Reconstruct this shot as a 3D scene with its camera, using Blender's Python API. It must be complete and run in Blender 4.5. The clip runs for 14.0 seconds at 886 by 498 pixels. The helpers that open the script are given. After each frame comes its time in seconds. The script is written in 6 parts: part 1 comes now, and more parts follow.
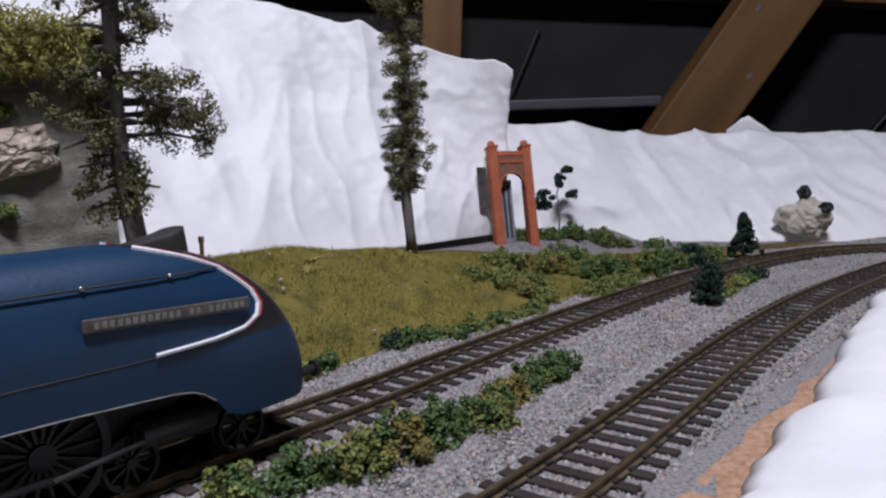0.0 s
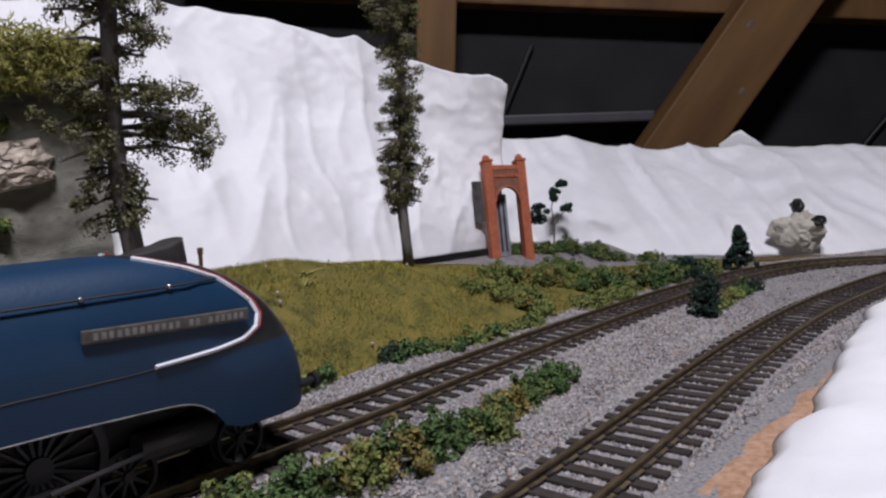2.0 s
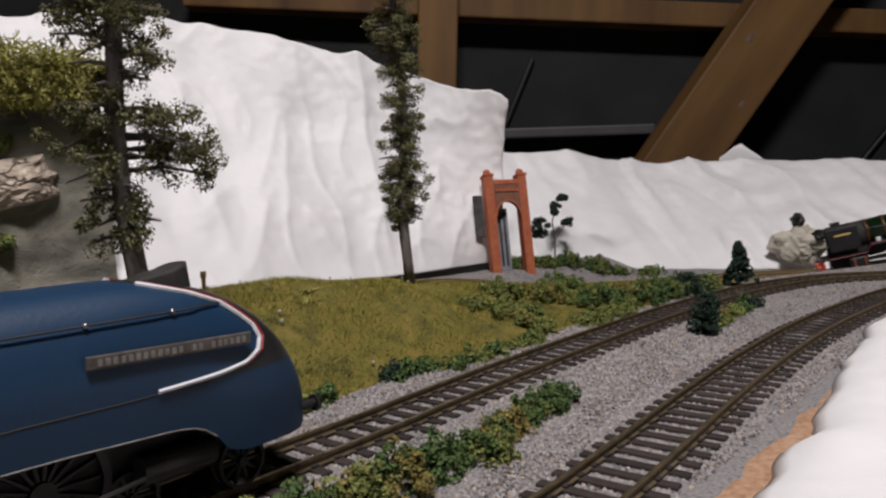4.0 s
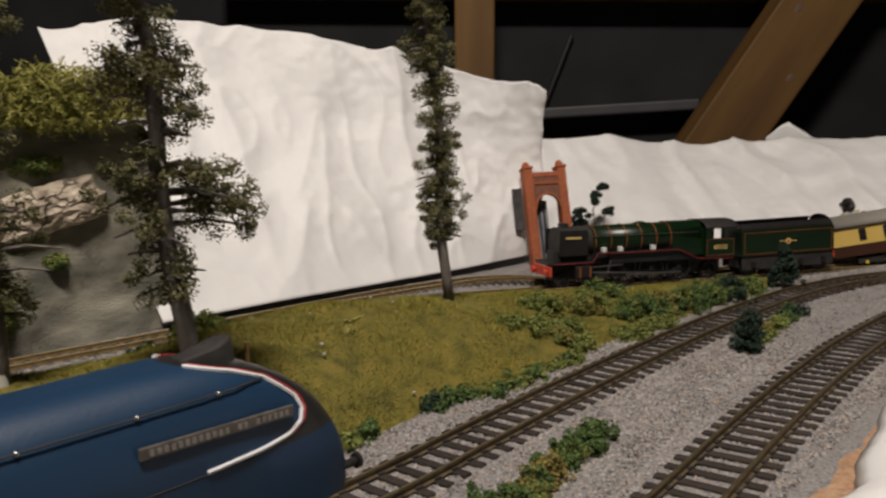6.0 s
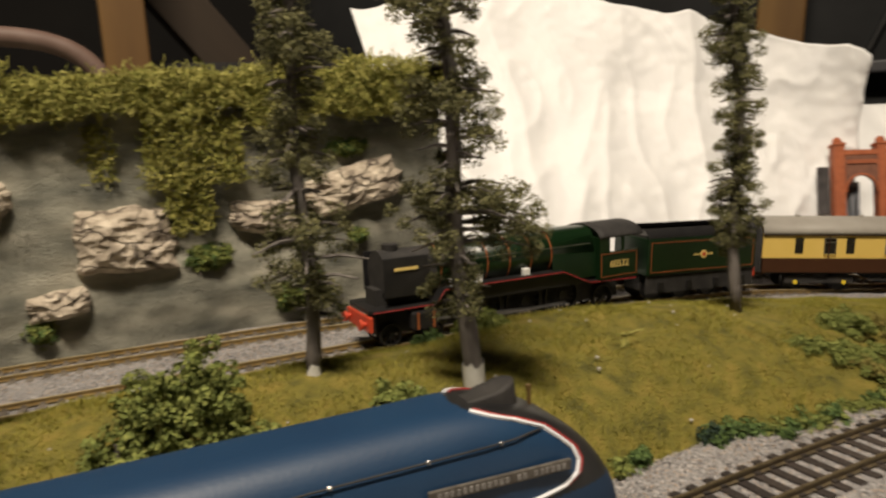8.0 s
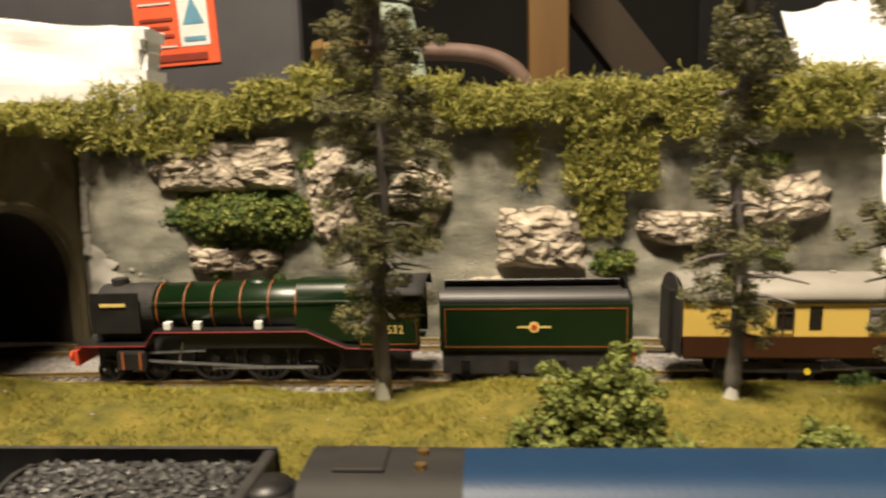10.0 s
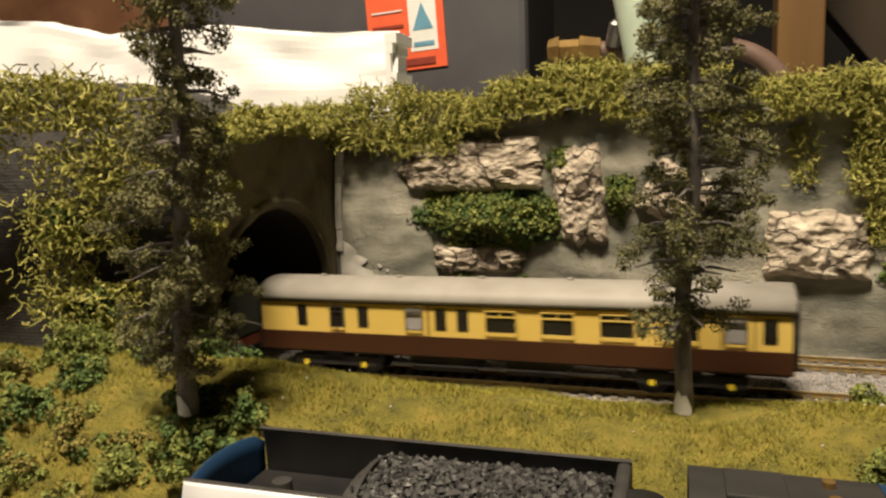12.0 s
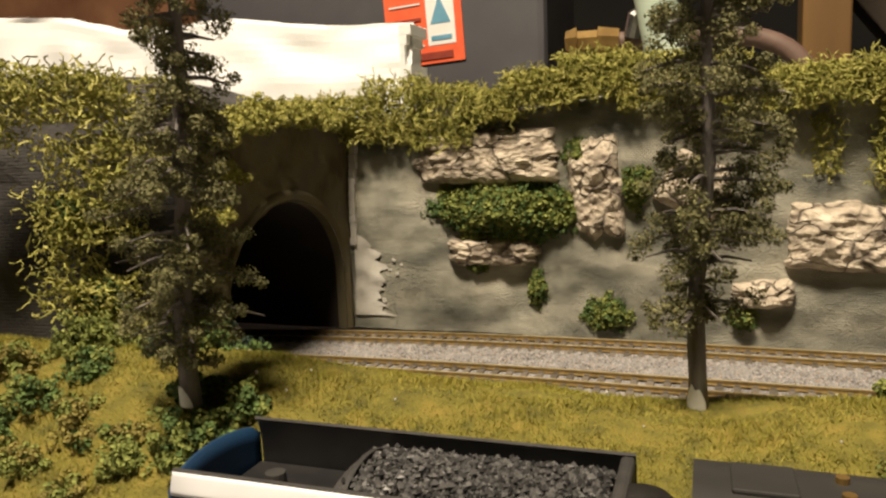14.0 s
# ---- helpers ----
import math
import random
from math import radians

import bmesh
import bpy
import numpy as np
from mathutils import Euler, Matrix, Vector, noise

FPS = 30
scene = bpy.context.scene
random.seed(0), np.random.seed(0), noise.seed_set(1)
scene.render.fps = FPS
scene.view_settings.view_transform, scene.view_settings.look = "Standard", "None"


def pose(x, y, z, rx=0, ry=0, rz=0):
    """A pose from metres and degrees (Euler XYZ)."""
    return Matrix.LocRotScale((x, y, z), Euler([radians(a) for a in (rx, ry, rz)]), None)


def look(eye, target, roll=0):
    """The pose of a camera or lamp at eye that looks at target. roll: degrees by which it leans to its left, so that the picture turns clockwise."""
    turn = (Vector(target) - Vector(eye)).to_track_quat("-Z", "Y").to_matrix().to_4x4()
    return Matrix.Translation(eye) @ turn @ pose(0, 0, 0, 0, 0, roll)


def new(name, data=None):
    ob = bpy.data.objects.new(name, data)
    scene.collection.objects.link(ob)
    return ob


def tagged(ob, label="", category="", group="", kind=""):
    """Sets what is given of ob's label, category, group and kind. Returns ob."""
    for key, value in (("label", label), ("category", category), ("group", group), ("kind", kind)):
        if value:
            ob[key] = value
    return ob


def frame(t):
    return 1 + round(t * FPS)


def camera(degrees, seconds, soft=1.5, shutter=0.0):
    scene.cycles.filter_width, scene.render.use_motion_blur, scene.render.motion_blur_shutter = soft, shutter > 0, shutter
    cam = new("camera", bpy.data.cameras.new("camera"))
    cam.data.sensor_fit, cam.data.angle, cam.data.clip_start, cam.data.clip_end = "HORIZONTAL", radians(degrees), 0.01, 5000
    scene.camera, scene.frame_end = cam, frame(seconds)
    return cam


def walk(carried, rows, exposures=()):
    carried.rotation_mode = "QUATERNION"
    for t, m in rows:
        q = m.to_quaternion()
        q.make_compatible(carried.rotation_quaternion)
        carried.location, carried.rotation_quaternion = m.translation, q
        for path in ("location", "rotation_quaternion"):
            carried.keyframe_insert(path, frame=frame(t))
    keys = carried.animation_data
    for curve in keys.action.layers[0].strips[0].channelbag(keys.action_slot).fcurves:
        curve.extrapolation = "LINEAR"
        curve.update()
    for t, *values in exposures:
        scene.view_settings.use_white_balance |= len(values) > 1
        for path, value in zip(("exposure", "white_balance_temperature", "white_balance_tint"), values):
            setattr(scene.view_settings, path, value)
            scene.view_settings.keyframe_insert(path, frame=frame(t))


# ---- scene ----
cam = camera(61.9, 14.0, soft=2.4, shutter=0.5)
PATH = [
    (0, (-0.113, -0.157, 0.068), (1.384, 1.146, -0.181), -1.8),
    (0.5, (-0.113, -0.155, 0.068), (1.387, 1.145, -0.176), -1.4),
    (1, (-0.113, -0.156, 0.068), (1.388, 1.143, -0.171), -1.5),
    (1.5, (-0.114, -0.156, 0.067), (1.393, 1.14, -0.161), -1.8),
    (2, (-0.114, -0.156, 0.067), (1.398, 1.136, -0.142), -1.9),
    (2.5, (-0.114, -0.156, 0.068), (1.4, 1.136, -0.125), -2.0),
    (3, (-0.115, -0.156, 0.069), (1.401, 1.136, -0.114), -1.8),
    (5.5, (-0.114, -0.159, 0.08), (1.378, 1.159, -0.11), -2.6),
    (6, (-0.113, -0.159, 0.094), (1.316, 1.218, -0.161), -3.3),
    (6.5, (-0.114, -0.157, 0.104), (1.229, 1.292, -0.211), -3.6),
    (7, (-0.118, -0.155, 0.118), (1.123, 1.373, -0.236), -3.1),
    (7.2, (-0.113, -0.152, 0.119), (1.056, 1.43, -0.244), -3.2),
    (9.3, (-0.111, -0.151, 0.119), (0.071, 1.814, -0.205), -1.4),
    (9.5, (-0.114, -0.152, 0.12), (-0.036, 1.821, -0.195), -1.4),
    (10, (-0.129, -0.149, 0.12), (-0.26, 1.824, -0.183), -1.5),
    (10.5, (-0.144, -0.147, 0.121), (-0.415, 1.814, -0.168), -1.6),
    (11, (-0.16, -0.143, 0.12), (-0.576, 1.793, -0.162), -1.7),
    (11.5, (-0.171, -0.144, 0.118), (-0.71, 1.762, -0.157), -1.8),
    (12, (-0.172, -0.143, 0.117), (-0.776, 1.744, -0.157), -2.0),
    (12.5, (-0.17, -0.14, 0.115), (-0.794, 1.74, -0.159), -2.1),
    (13, (-0.17, -0.139, 0.114), (-0.808, 1.736, -0.163), -2.1),
    (13.5, (-0.169, -0.138, 0.114), (-0.825, 1.731, -0.163), -2.2),
    (14, (-0.168, -0.136, 0.113), (-0.833, 1.73, -0.163), -2.3),
]
walk(cam, [(t, look(eye, target, roll)) for t, eye, target, roll in PATH], exposures=[(0, -0.2, 5550, 21), (3.2, -0.22, 6000, 19), (5.5, -0.32, 6850, 15), (7.2, -0.2, 7450, 12), (9.3, 0.72, 8300, 10), (10.5, 0.8, 8400, 10), (12.0, 0.6, 8450, 10), (14.0, 0.68, 8350, 10)])


# ---- light ----
def lamp(name, eye, target, power, sx, sy, colour):
    data = bpy.data.lights.new(name, "AREA")
    data.shape, data.size, data.size_y, data.energy, data.color = "RECTANGLE", sx, sy, power, colour
    ob = new(name, data)
    ob.matrix_basis = look(eye, target)
    return ob


lamp("ceiling_lamp", (-0.3, -0.36, 1.35), (0.0, 0.15, 0.0), 28.0, 0.4, 0.16, (1.0, 0.95, 0.88))
world = bpy.data.worlds.new("world")
scene.world = world
world.use_nodes = True
world.node_tree.nodes["Background"].inputs[0].default_value = (0.55, 0.6, 0.7, 1)
world.node_tree.nodes["Background"].inputs[1].default_value = 0.05


# ---- materials ----
def pmat(name, cols, scale=200.0, rough=0.7, metal=0.0, bump=0.0, bscale=None, island=0.0, detail=6.0, stretch=None, coat=0.0, objvar=0.0):
    """Noise between the given colours, plus fine bump; island: share of colour taken per loose piece."""
    m = bpy.data.materials.new(name)
    m.use_nodes = True
    nt = m.node_tree
    b = nt.nodes["Principled BSDF"]
    b.inputs["Roughness"].default_value, b.inputs["Metallic"].default_value = rough, metal
    b.inputs["Coat Weight"].default_value = coat
    co = nt.nodes.new("ShaderNodeTexCoord")
    src = co.outputs["Object"]
    if stretch:
        mp = nt.nodes.new("ShaderNodeMapping")
        mp.inputs["Scale"].default_value = stretch
        nt.links.new(src, mp.inputs["Vector"])
        src = mp.outputs["Vector"]
    n = nt.nodes.new("ShaderNodeTexNoise")
    n.inputs["Scale"].default_value, n.inputs["Detail"].default_value = scale, detail
    nt.links.new(src, n.inputs["Vector"])
    fac = n.outputs["Fac"]
    if island or objvar:
        g = nt.nodes.new("ShaderNodeNewGeometry") if island else nt.nodes.new("ShaderNodeObjectInfo")
        mx = nt.nodes.new("ShaderNodeMix")
        mx.inputs["Factor"].default_value = island or objvar
        nt.links.new(fac, mx.inputs[2])
        nt.links.new(g.outputs["Random Per Island" if island else "Random"], mx.inputs[3])
        fac = mx.outputs[0]
    r = nt.nodes.new("ShaderNodeValToRGB")
    lo, hi = (0.3, 0.7) if not island else (0.12, 0.88)
    els = r.color_ramp.elements
    for k, c in enumerate(cols):
        p = lo + (hi - lo) * k / max(1, len(cols) - 1)
        e = els[k] if k < 2 else els.new(p)
        e.position, e.color = p, (*c, 1)
    nt.links.new(fac, r.inputs["Fac"])
    nt.links.new(r.outputs["Color"], b.inputs["Base Color"])
    if bump:
        n2 = nt.nodes.new("ShaderNodeTexNoise")
        n2.inputs["Scale"].default_value, n2.inputs["Detail"].default_value = bscale or scale * 4, 5
        nt.links.new(src, n2.inputs["Vector"])
        bp = nt.nodes.new("ShaderNodeBump")
        bp.inputs["Strength"].default_value, bp.inputs["Distance"].default_value = bump, 0.001
        nt.links.new(n2.outputs["Fac"], bp.inputs["Height"])
        nt.links.new(bp.outputs["Normal"], b.inputs["Normal"])
    return m


BALLAST = pmat("ballast_grit", [(0.13, 0.12, 0.12), (0.26, 0.25, 0.25), (0.36, 0.34, 0.32)], 900, 0.9, bump=0.6)
STONES = pmat("granite_chips", [(0.12, 0.112, 0.116), (0.31, 0.3, 0.3), (0.45, 0.43, 0.42), (0.36, 0.275, 0.21)], 700, 0.85, island=0.8)
GROUNDM = pmat("painted_board", [(0.05, 0.045, 0.04), (0.1, 0.09, 0.08)], 60, 0.9, bump=0.3)
CORK = pmat("cork_strip", [(0.3, 0.17, 0.1), (0.42, 0.25, 0.15), (0.5, 0.33, 0.22)], 500, 0.9, bump=0.5)
SOIL = pmat("bank_turf", [(0.07, 0.065, 0.012), (0.14, 0.12, 0.02), (0.2, 0.15, 0.03)], 120, 0.95, bump=0.8, bscale=900)
GRASS = pmat("static_grass", [(0.092, 0.105, 0.013), (0.19, 0.182, 0.023), (0.29, 0.25, 0.042), (0.235, 0.158, 0.028)], 45, 0.8, island=0.45)
SLEEPER = pmat("sleeper_plastic", [(0.018, 0.013, 0.011), (0.045, 0.033, 0.027)], 600, 0.75, bump=0.4, objvar=0.4)
RAIL = pmat("weathered_rail", [(0.085, 0.064, 0.038), (0.17, 0.13, 0.078)], 300, 0.6, 0.4)
BRASSRAIL = pmat("brass_rail_side", [(0.22, 0.15, 0.06), (0.36, 0.26, 0.12)], 300, 0.5, 0.6)
SLEEPER_PALE = pmat("dusty_sleeper", [(0.085, 0.07, 0.055), (0.17, 0.145, 0.118)], 600, 0.8, bump=0.4, objvar=0.4)
RAILTOP = pmat("polished_rail", [(0.52, 0.42, 0.24), (0.72, 0.6, 0.38)], 200, 0.38, 0.6)
RAILTOP_DULL = pmat("tarnished_rail", [(0.22, 0.17, 0.1), (0.4, 0.32, 0.19)], 200, 0.42, 0.9)
PAPER = pmat("white_tissue_paper", [(0.78, 0.78, 0.79), (0.84, 0.84, 0.84)], 30, 0.85, bump=0.15, bscale=600)
PLASTER = pmat("hill_plaster", [(0.088, 0.09, 0.076), (0.2, 0.197, 0.16), (0.31, 0.3, 0.245), (0.46, 0.43, 0.35)], 24, 0.9, bump=0.9, bscale=500, stretch=(1, 1, 2.6))
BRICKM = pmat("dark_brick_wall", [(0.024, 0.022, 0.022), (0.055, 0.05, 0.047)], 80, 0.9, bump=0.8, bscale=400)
# ochre, darkened for the shade of moss, bushes and tree over the mouth
OCHRE = pmat("portal_plaster", [(0.0576, 0.0432, 0.0173), (0.1094, 0.0864, 0.0432), (0.0864, 0.0749, 0.0518)], 35, 0.9, bump=0.4)
CHIPPED = pmat("bare_plaster", [(0.38, 0.36, 0.32), (0.5, 0.48, 0.44)], 80, 0.9, bump=0.3)
# near-black colour stands in for the shade inside the tunnel
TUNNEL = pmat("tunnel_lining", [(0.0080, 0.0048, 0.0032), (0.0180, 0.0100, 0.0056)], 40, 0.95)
BARK = pmat("cork_bark_rock", [(0.19, 0.155, 0.12), (0.42, 0.355, 0.28), (0.64, 0.56, 0.455)], 95, 0.9, bump=1.0, bscale=420, stretch=(1, 1, 1.8))
BARKDARK = pmat("rock_crevice", [(0.03, 0.028, 0.03), (0.08, 0.075, 0.075)], 120, 0.95)
TRUNK = pmat("grey_trunk", [(0.09, 0.078, 0.072), (0.19, 0.168, 0.155)], 300, 0.8, bump=0.6, stretch=(1, 1, 0.25))
WHITEBASE = pmat("unpainted_trunk", [(0.55, 0.54, 0.5), (0.7, 0.69, 0.66)], 200, 0.7)
NEEDLES = pmat("conifer_fuzz", [(0.066, 0.066, 0.03), (0.135, 0.132, 0.056), (0.22, 0.205, 0.088)], 60, 0.9, island=0.6)
FOAM_GREEN = pmat("green_foam", [(0.034, 0.066, 0.021), (0.073, 0.126, 0.033), (0.122, 0.19, 0.053)], 100, 0.9, island=0.6)
FOAM_OLIVE = pmat("olive_foam", [(0.072, 0.096, 0.022), (0.160, 0.192, 0.045), (0.272, 0.288, 0.080)], 100, 0.9, island=0.6)
FOAM_BROWN = pmat("ochre_foam", [(0.108, 0.090, 0.022), (0.204, 0.168, 0.042), (0.288, 0.240, 0.072)], 100, 0.9, island=0.6)
FOAM_DARK = pmat("dark_pine_foam", [(0.010, 0.026, 0.017), (0.026, 0.052, 0.031)], 100, 0.9, island=0.6)
MOSS = pmat("dried_moss", [(0.135, 0.149, 0.027), (0.297, 0.284, 0.068), (0.486, 0.446, 0.149)], 90, 0.9, island=0.6)
WOOD = pmat("rafter_timber", [(0.07, 0.03, 0.007), (0.135, 0.066, 0.016), (0.2, 0.105, 0.028)], 14, 0.7, bump=0.3, stretch=(1, 1, 0.15))
OLDWOOD = pmat("sooty_timber", [(0.016, 0.01, 0.006), (0.035, 0.022, 0.013)], 14, 0.85, bump=0.3, stretch=(1, 1, 0.15))
ROOFM = pmat("roof_felt", [(0.0096, 0.0104, 0.0112), (0.0200, 0.0208, 0.0216)], 10, 0.85, bump=0.2)
# the loft's lack of light is put into this near-black colour
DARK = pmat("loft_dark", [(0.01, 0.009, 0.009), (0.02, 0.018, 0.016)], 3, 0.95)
GREYBOX = pmat("dark_grey_plastic", [(0.06, 0.058, 0.066), (0.075, 0.073, 0.08)], 20, 0.5, bump=0.05)
RUST = pmat("rusty_sheet", [(0.12, 0.045, 0.02), (0.22, 0.1, 0.05)], 15, 0.8)
PIPEGREEN = pmat("pale_green_paint", [(0.33, 0.42, 0.34), (0.45, 0.53, 0.44)], 40, 0.5)
HOSEM = pmat("brown_hose", [(0.12, 0.07, 0.055), (0.17, 0.11, 0.09)], 60, 0.6)
BRASS = pmat("old_brass", [(0.25, 0.15, 0.06), (0.4, 0.26, 0.1)], 120, 0.45, 0.8)
RED = pmat("orange_red_print", [(0.75, 0.1, 0.04), (0.82, 0.13, 0.05)], 60, 0.55)
PRINTWHITE = pmat("white_print", [(0.7, 0.7, 0.68), (0.78, 0.78, 0.76)], 60, 0.6)
PRINTBLUE = pmat("blue_print", [(0.08, 0.25, 0.36), (0.12, 0.32, 0.45)], 60, 0.6)
PRINTDARK = pmat("dark_print", [(0.2, 0.02, 0.012), (0.28, 0.04, 0.02)], 60, 0.6)
BLUE = pmat("garter_blue_enamel", [(0.0034, 0.027, 0.072), (0.005, 0.035, 0.086)], 30, 0.52, bump=0.06, bscale=900)
BLACK = pmat("satin_black", [(0.008, 0.008, 0.009), (0.018, 0.017, 0.017)], 100, 0.45)
MATTBLACK = pmat("weathered_black", [(0.014, 0.013, 0.013), (0.035, 0.032, 0.03)], 120, 0.75, bump=0.2)
CABROOF = pmat("dusty_cab_roof", [(0.008, 0.0075, 0.007), (0.022, 0.02, 0.018)], 90, 0.7, stretch=(0.4, 1, 1))
# white of the nose lining, and of the glare painted on the tender
LINEWHITE_GLARE = pmat("white_lining_and_glare", [(0.66, 0.68, 0.72), (0.74, 0.75, 0.78)], 100, 0.5)
LINERED = pmat("red_lining", [(0.25, 0.02, 0.02), (0.33, 0.03, 0.03)], 100, 0.5)
LINEORANGE = pmat("orange_lining", [(0.22, 0.062, 0.02), (0.3, 0.09, 0.03)], 100, 0.5)
PLATE = pmat("nickel_nameplate", [(0.07, 0.06, 0.05), (0.13, 0.115, 0.1)], 500, 0.6, 0.2)
LETTERS = pmat("worn_letters", [(0.14, 0.13, 0.12), (0.26, 0.25, 0.24)], 500, 0.6)
COALM = pmat("coal", [(0.01, 0.01, 0.011), (0.045, 0.044, 0.044), (0.12, 0.118, 0.115)], 400, 0.42, island=0.7)
GREEN = pmat("locomotive_green", [(0.0030, 0.0145, 0.0042), (0.0048, 0.0195, 0.0060)], 40, 0.32, bump=0.03)
STEEL = pmat("valve_gear_steel", [(0.3, 0.3, 0.3), (0.45, 0.45, 0.44)], 200, 0.35, 1.0)
BUFRED = pmat("buffer_beam_red", [(0.5, 0.05, 0.025), (0.6, 0.07, 0.03)], 100, 0.5)
CREAM = pmat("coach_cream", [(0.72, 0.5, 0.13), (0.78, 0.55, 0.16)], 40, 0.42)
CHOC = pmat("coach_chocolate", [(0.045, 0.016, 0.008), (0.06, 0.022, 0.011)], 40, 0.4)
ROOFGREY = pmat("coach_roof_grey", [(0.27, 0.25, 0.22), (0.33, 0.31, 0.28)], 60, 0.6)
GLASSDARK = pmat("tinted_window", [(0.012, 0.011, 0.01), (0.02, 0.018, 0.016)], 20, 0.12)
GLASSGREY = pmat("frosted_window", [(0.3, 0.28, 0.28), (0.36, 0.34, 0.34)], 20, 0.4)
GOLD = pmat("gold_lettering", [(0.7, 0.5, 0.16), (0.78, 0.58, 0.22)], 100, 0.45)
YELLOW = pmat("axle_box_yellow", [(0.75, 0.55, 0.04), (0.82, 0.6, 0.06)], 100, 0.5)
TERRA = pmat("red_brick_card", [(0.3, 0.075, 0.03), (0.42, 0.12, 0.05)], 250, 0.8, bump=0.5)
TERRADARK = pmat("brown_brick_card", [(0.14, 0.055, 0.035), (0.22, 0.09, 0.055)], 250, 0.8, bump=0.5)
SLATE = pmat("grey_card", [(0.14, 0.15, 0.17), (0.24, 0.25, 0.28)], 150, 0.7)
CREASED = pmat("cream_creased_paper", [(0.45, 0.42, 0.34), (0.62, 0.59, 0.5)], 60, 0.85)



def add_relief(m, make, mix_colour=None, strength=0.6, distance=0.0006):
    """Adds a second relief to a material; make gives the height; mix_colour tints where it is low."""
    nt = m.node_tree
    b = nt.nodes["Principled BSDF"]
    h = make(nt)
    bp = nt.nodes.new("ShaderNodeBump")
    bp.inputs["Strength"].default_value, bp.inputs["Distance"].default_value = strength, distance
    nt.links.new(h, bp.inputs["Height"])
    old = b.inputs["Normal"].links
    if old:
        nt.links.new(old[0].from_socket, bp.inputs["Normal"])
    nt.links.new(bp.outputs["Normal"], b.inputs["Normal"])
    if mix_colour:
        mx = nt.nodes.new("ShaderNodeMix")
        mx.data_type = "RGBA"
        src = b.inputs["Base Color"].links[0].from_socket
        mx.inputs[6].default_value = (*mix_colour, 1)
        nt.links.new(src, mx.inputs[7])
        nt.links.new(h, mx.inputs[0])
        nt.links.new(mx.outputs[2], b.inputs["Base Color"])


def cracks(nt, scale=34.0, width=0.035):
    co = nt.nodes.new("ShaderNodeTexCoord")
    n = nt.nodes.new("ShaderNodeTexNoise")
    n.inputs["Scale"].default_value = 60
    nt.links.new(co.outputs["Object"], n.inputs["Vector"])
    v = nt.nodes.new("ShaderNodeVectorMath")
    v.operation = "MULTIPLY_ADD"
    v.inputs[1].default_value = (0.022, 0.022, 0.022)
    nt.links.new(n.outputs["Color"], v.inputs[0])
    nt.links.new(co.outputs["Object"], v.inputs[2])
    mp = nt.nodes.new("ShaderNodeMapping")
    mp.inputs["Scale"].default_value = (1.0, 0.3, 1.9)
    nt.links.new(v.outputs[0], mp.inputs["Vector"])
    vo = nt.nodes.new("ShaderNodeTexVoronoi")
    vo.feature = "DISTANCE_TO_EDGE"
    vo.inputs["Scale"].default_value = scale
    nt.links.new(mp.outputs[0], vo.inputs["Vector"])
    r = nt.nodes.new("ShaderNodeValToRGB")
    r.color_ramp.elements[0].color, r.color_ramp.elements[1].position = (0.12, 0.12, 0.12, 1), width
    nt.links.new(vo.outputs["Distance"], r.inputs["Fac"])
    return r.outputs["Color"]


def embossed(nt, scale=230.0):
    """Faint brick courses pressed into the plaster, lost in patches."""
    co = nt.nodes.new("ShaderNodeTexCoord")
    sp = nt.nodes.new("ShaderNodeSeparateXYZ")
    nt.links.new(co.outputs["Object"], sp.inputs[0])
    cb = nt.nodes.new("ShaderNodeCombineXYZ")
    nt.links.new(sp.outputs["X"], cb.inputs["X"])
    nt.links.new(sp.outputs["Z"], cb.inputs["Y"])
    br = nt.nodes.new("ShaderNodeTexBrick")
    br.inputs["Scale"].default_value, br.inputs["Mortar Size"].default_value, br.inputs["Mortar Smooth"].default_value = scale, 0.05, 0.6
    br.inputs["Color1"].default_value = br.inputs["Color2"].default_value = (1, 1, 1, 1)
    br.inputs["Mortar"].default_value = (0, 0, 0, 1)
    nt.links.new(cb.outputs[0], br.inputs["Vector"])
    n = nt.nodes.new("ShaderNodeTexNoise")
    n.inputs["Scale"].default_value, n.inputs["Detail"].default_value = 26, 4
    nt.links.new(co.outputs["Object"], n.inputs["Vector"])
    r = nt.nodes.new("ShaderNodeMapRange")
    r.inputs["From Min"].default_value, r.inputs["From Max"].default_value = 0.42, 0.62
    nt.links.new(n.outputs["Fac"], r.inputs["Value"])
    mx = nt.nodes.new("ShaderNodeMix")
    mx.inputs[2].default_value = 0.9
    nt.links.new(r.outputs[0], mx.inputs[0])
    nt.links.new(br.outputs["Color"], mx.inputs[3])
    return mx.outputs[0]


add_relief(BARK, cracks, (0.05, 0.035, 0.028), 0.9, 0.0015)
add_relief(PLASTER, embossed, (0.07, 0.07, 0.058), 0.8, 0.0005)
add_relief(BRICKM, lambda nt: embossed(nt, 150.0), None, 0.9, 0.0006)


# ---- builders ----
def finish(name, bm, material, smooth=False):
    me = bpy.data.meshes.new(name)
    bm.normal_update()
    bm.to_mesh(me)
    bm.free()
    for m in material if isinstance(material, (list, tuple)) else [material]:
        me.materials.append(m)
    if smooth:
        me.shade_smooth()
    return me


def part(name, bm, material, parent, label="", smooth=False):
    ob = new(name, finish(name, bm, material, smooth))
    ob.parent = parent
    if label:
        ob["label"] = label
    return ob


def solid(name, bm, material, label, category, group="", kind="", smooth=False):
    return tagged(new(name, finish(name, bm, material, smooth)), label, category, group, kind)


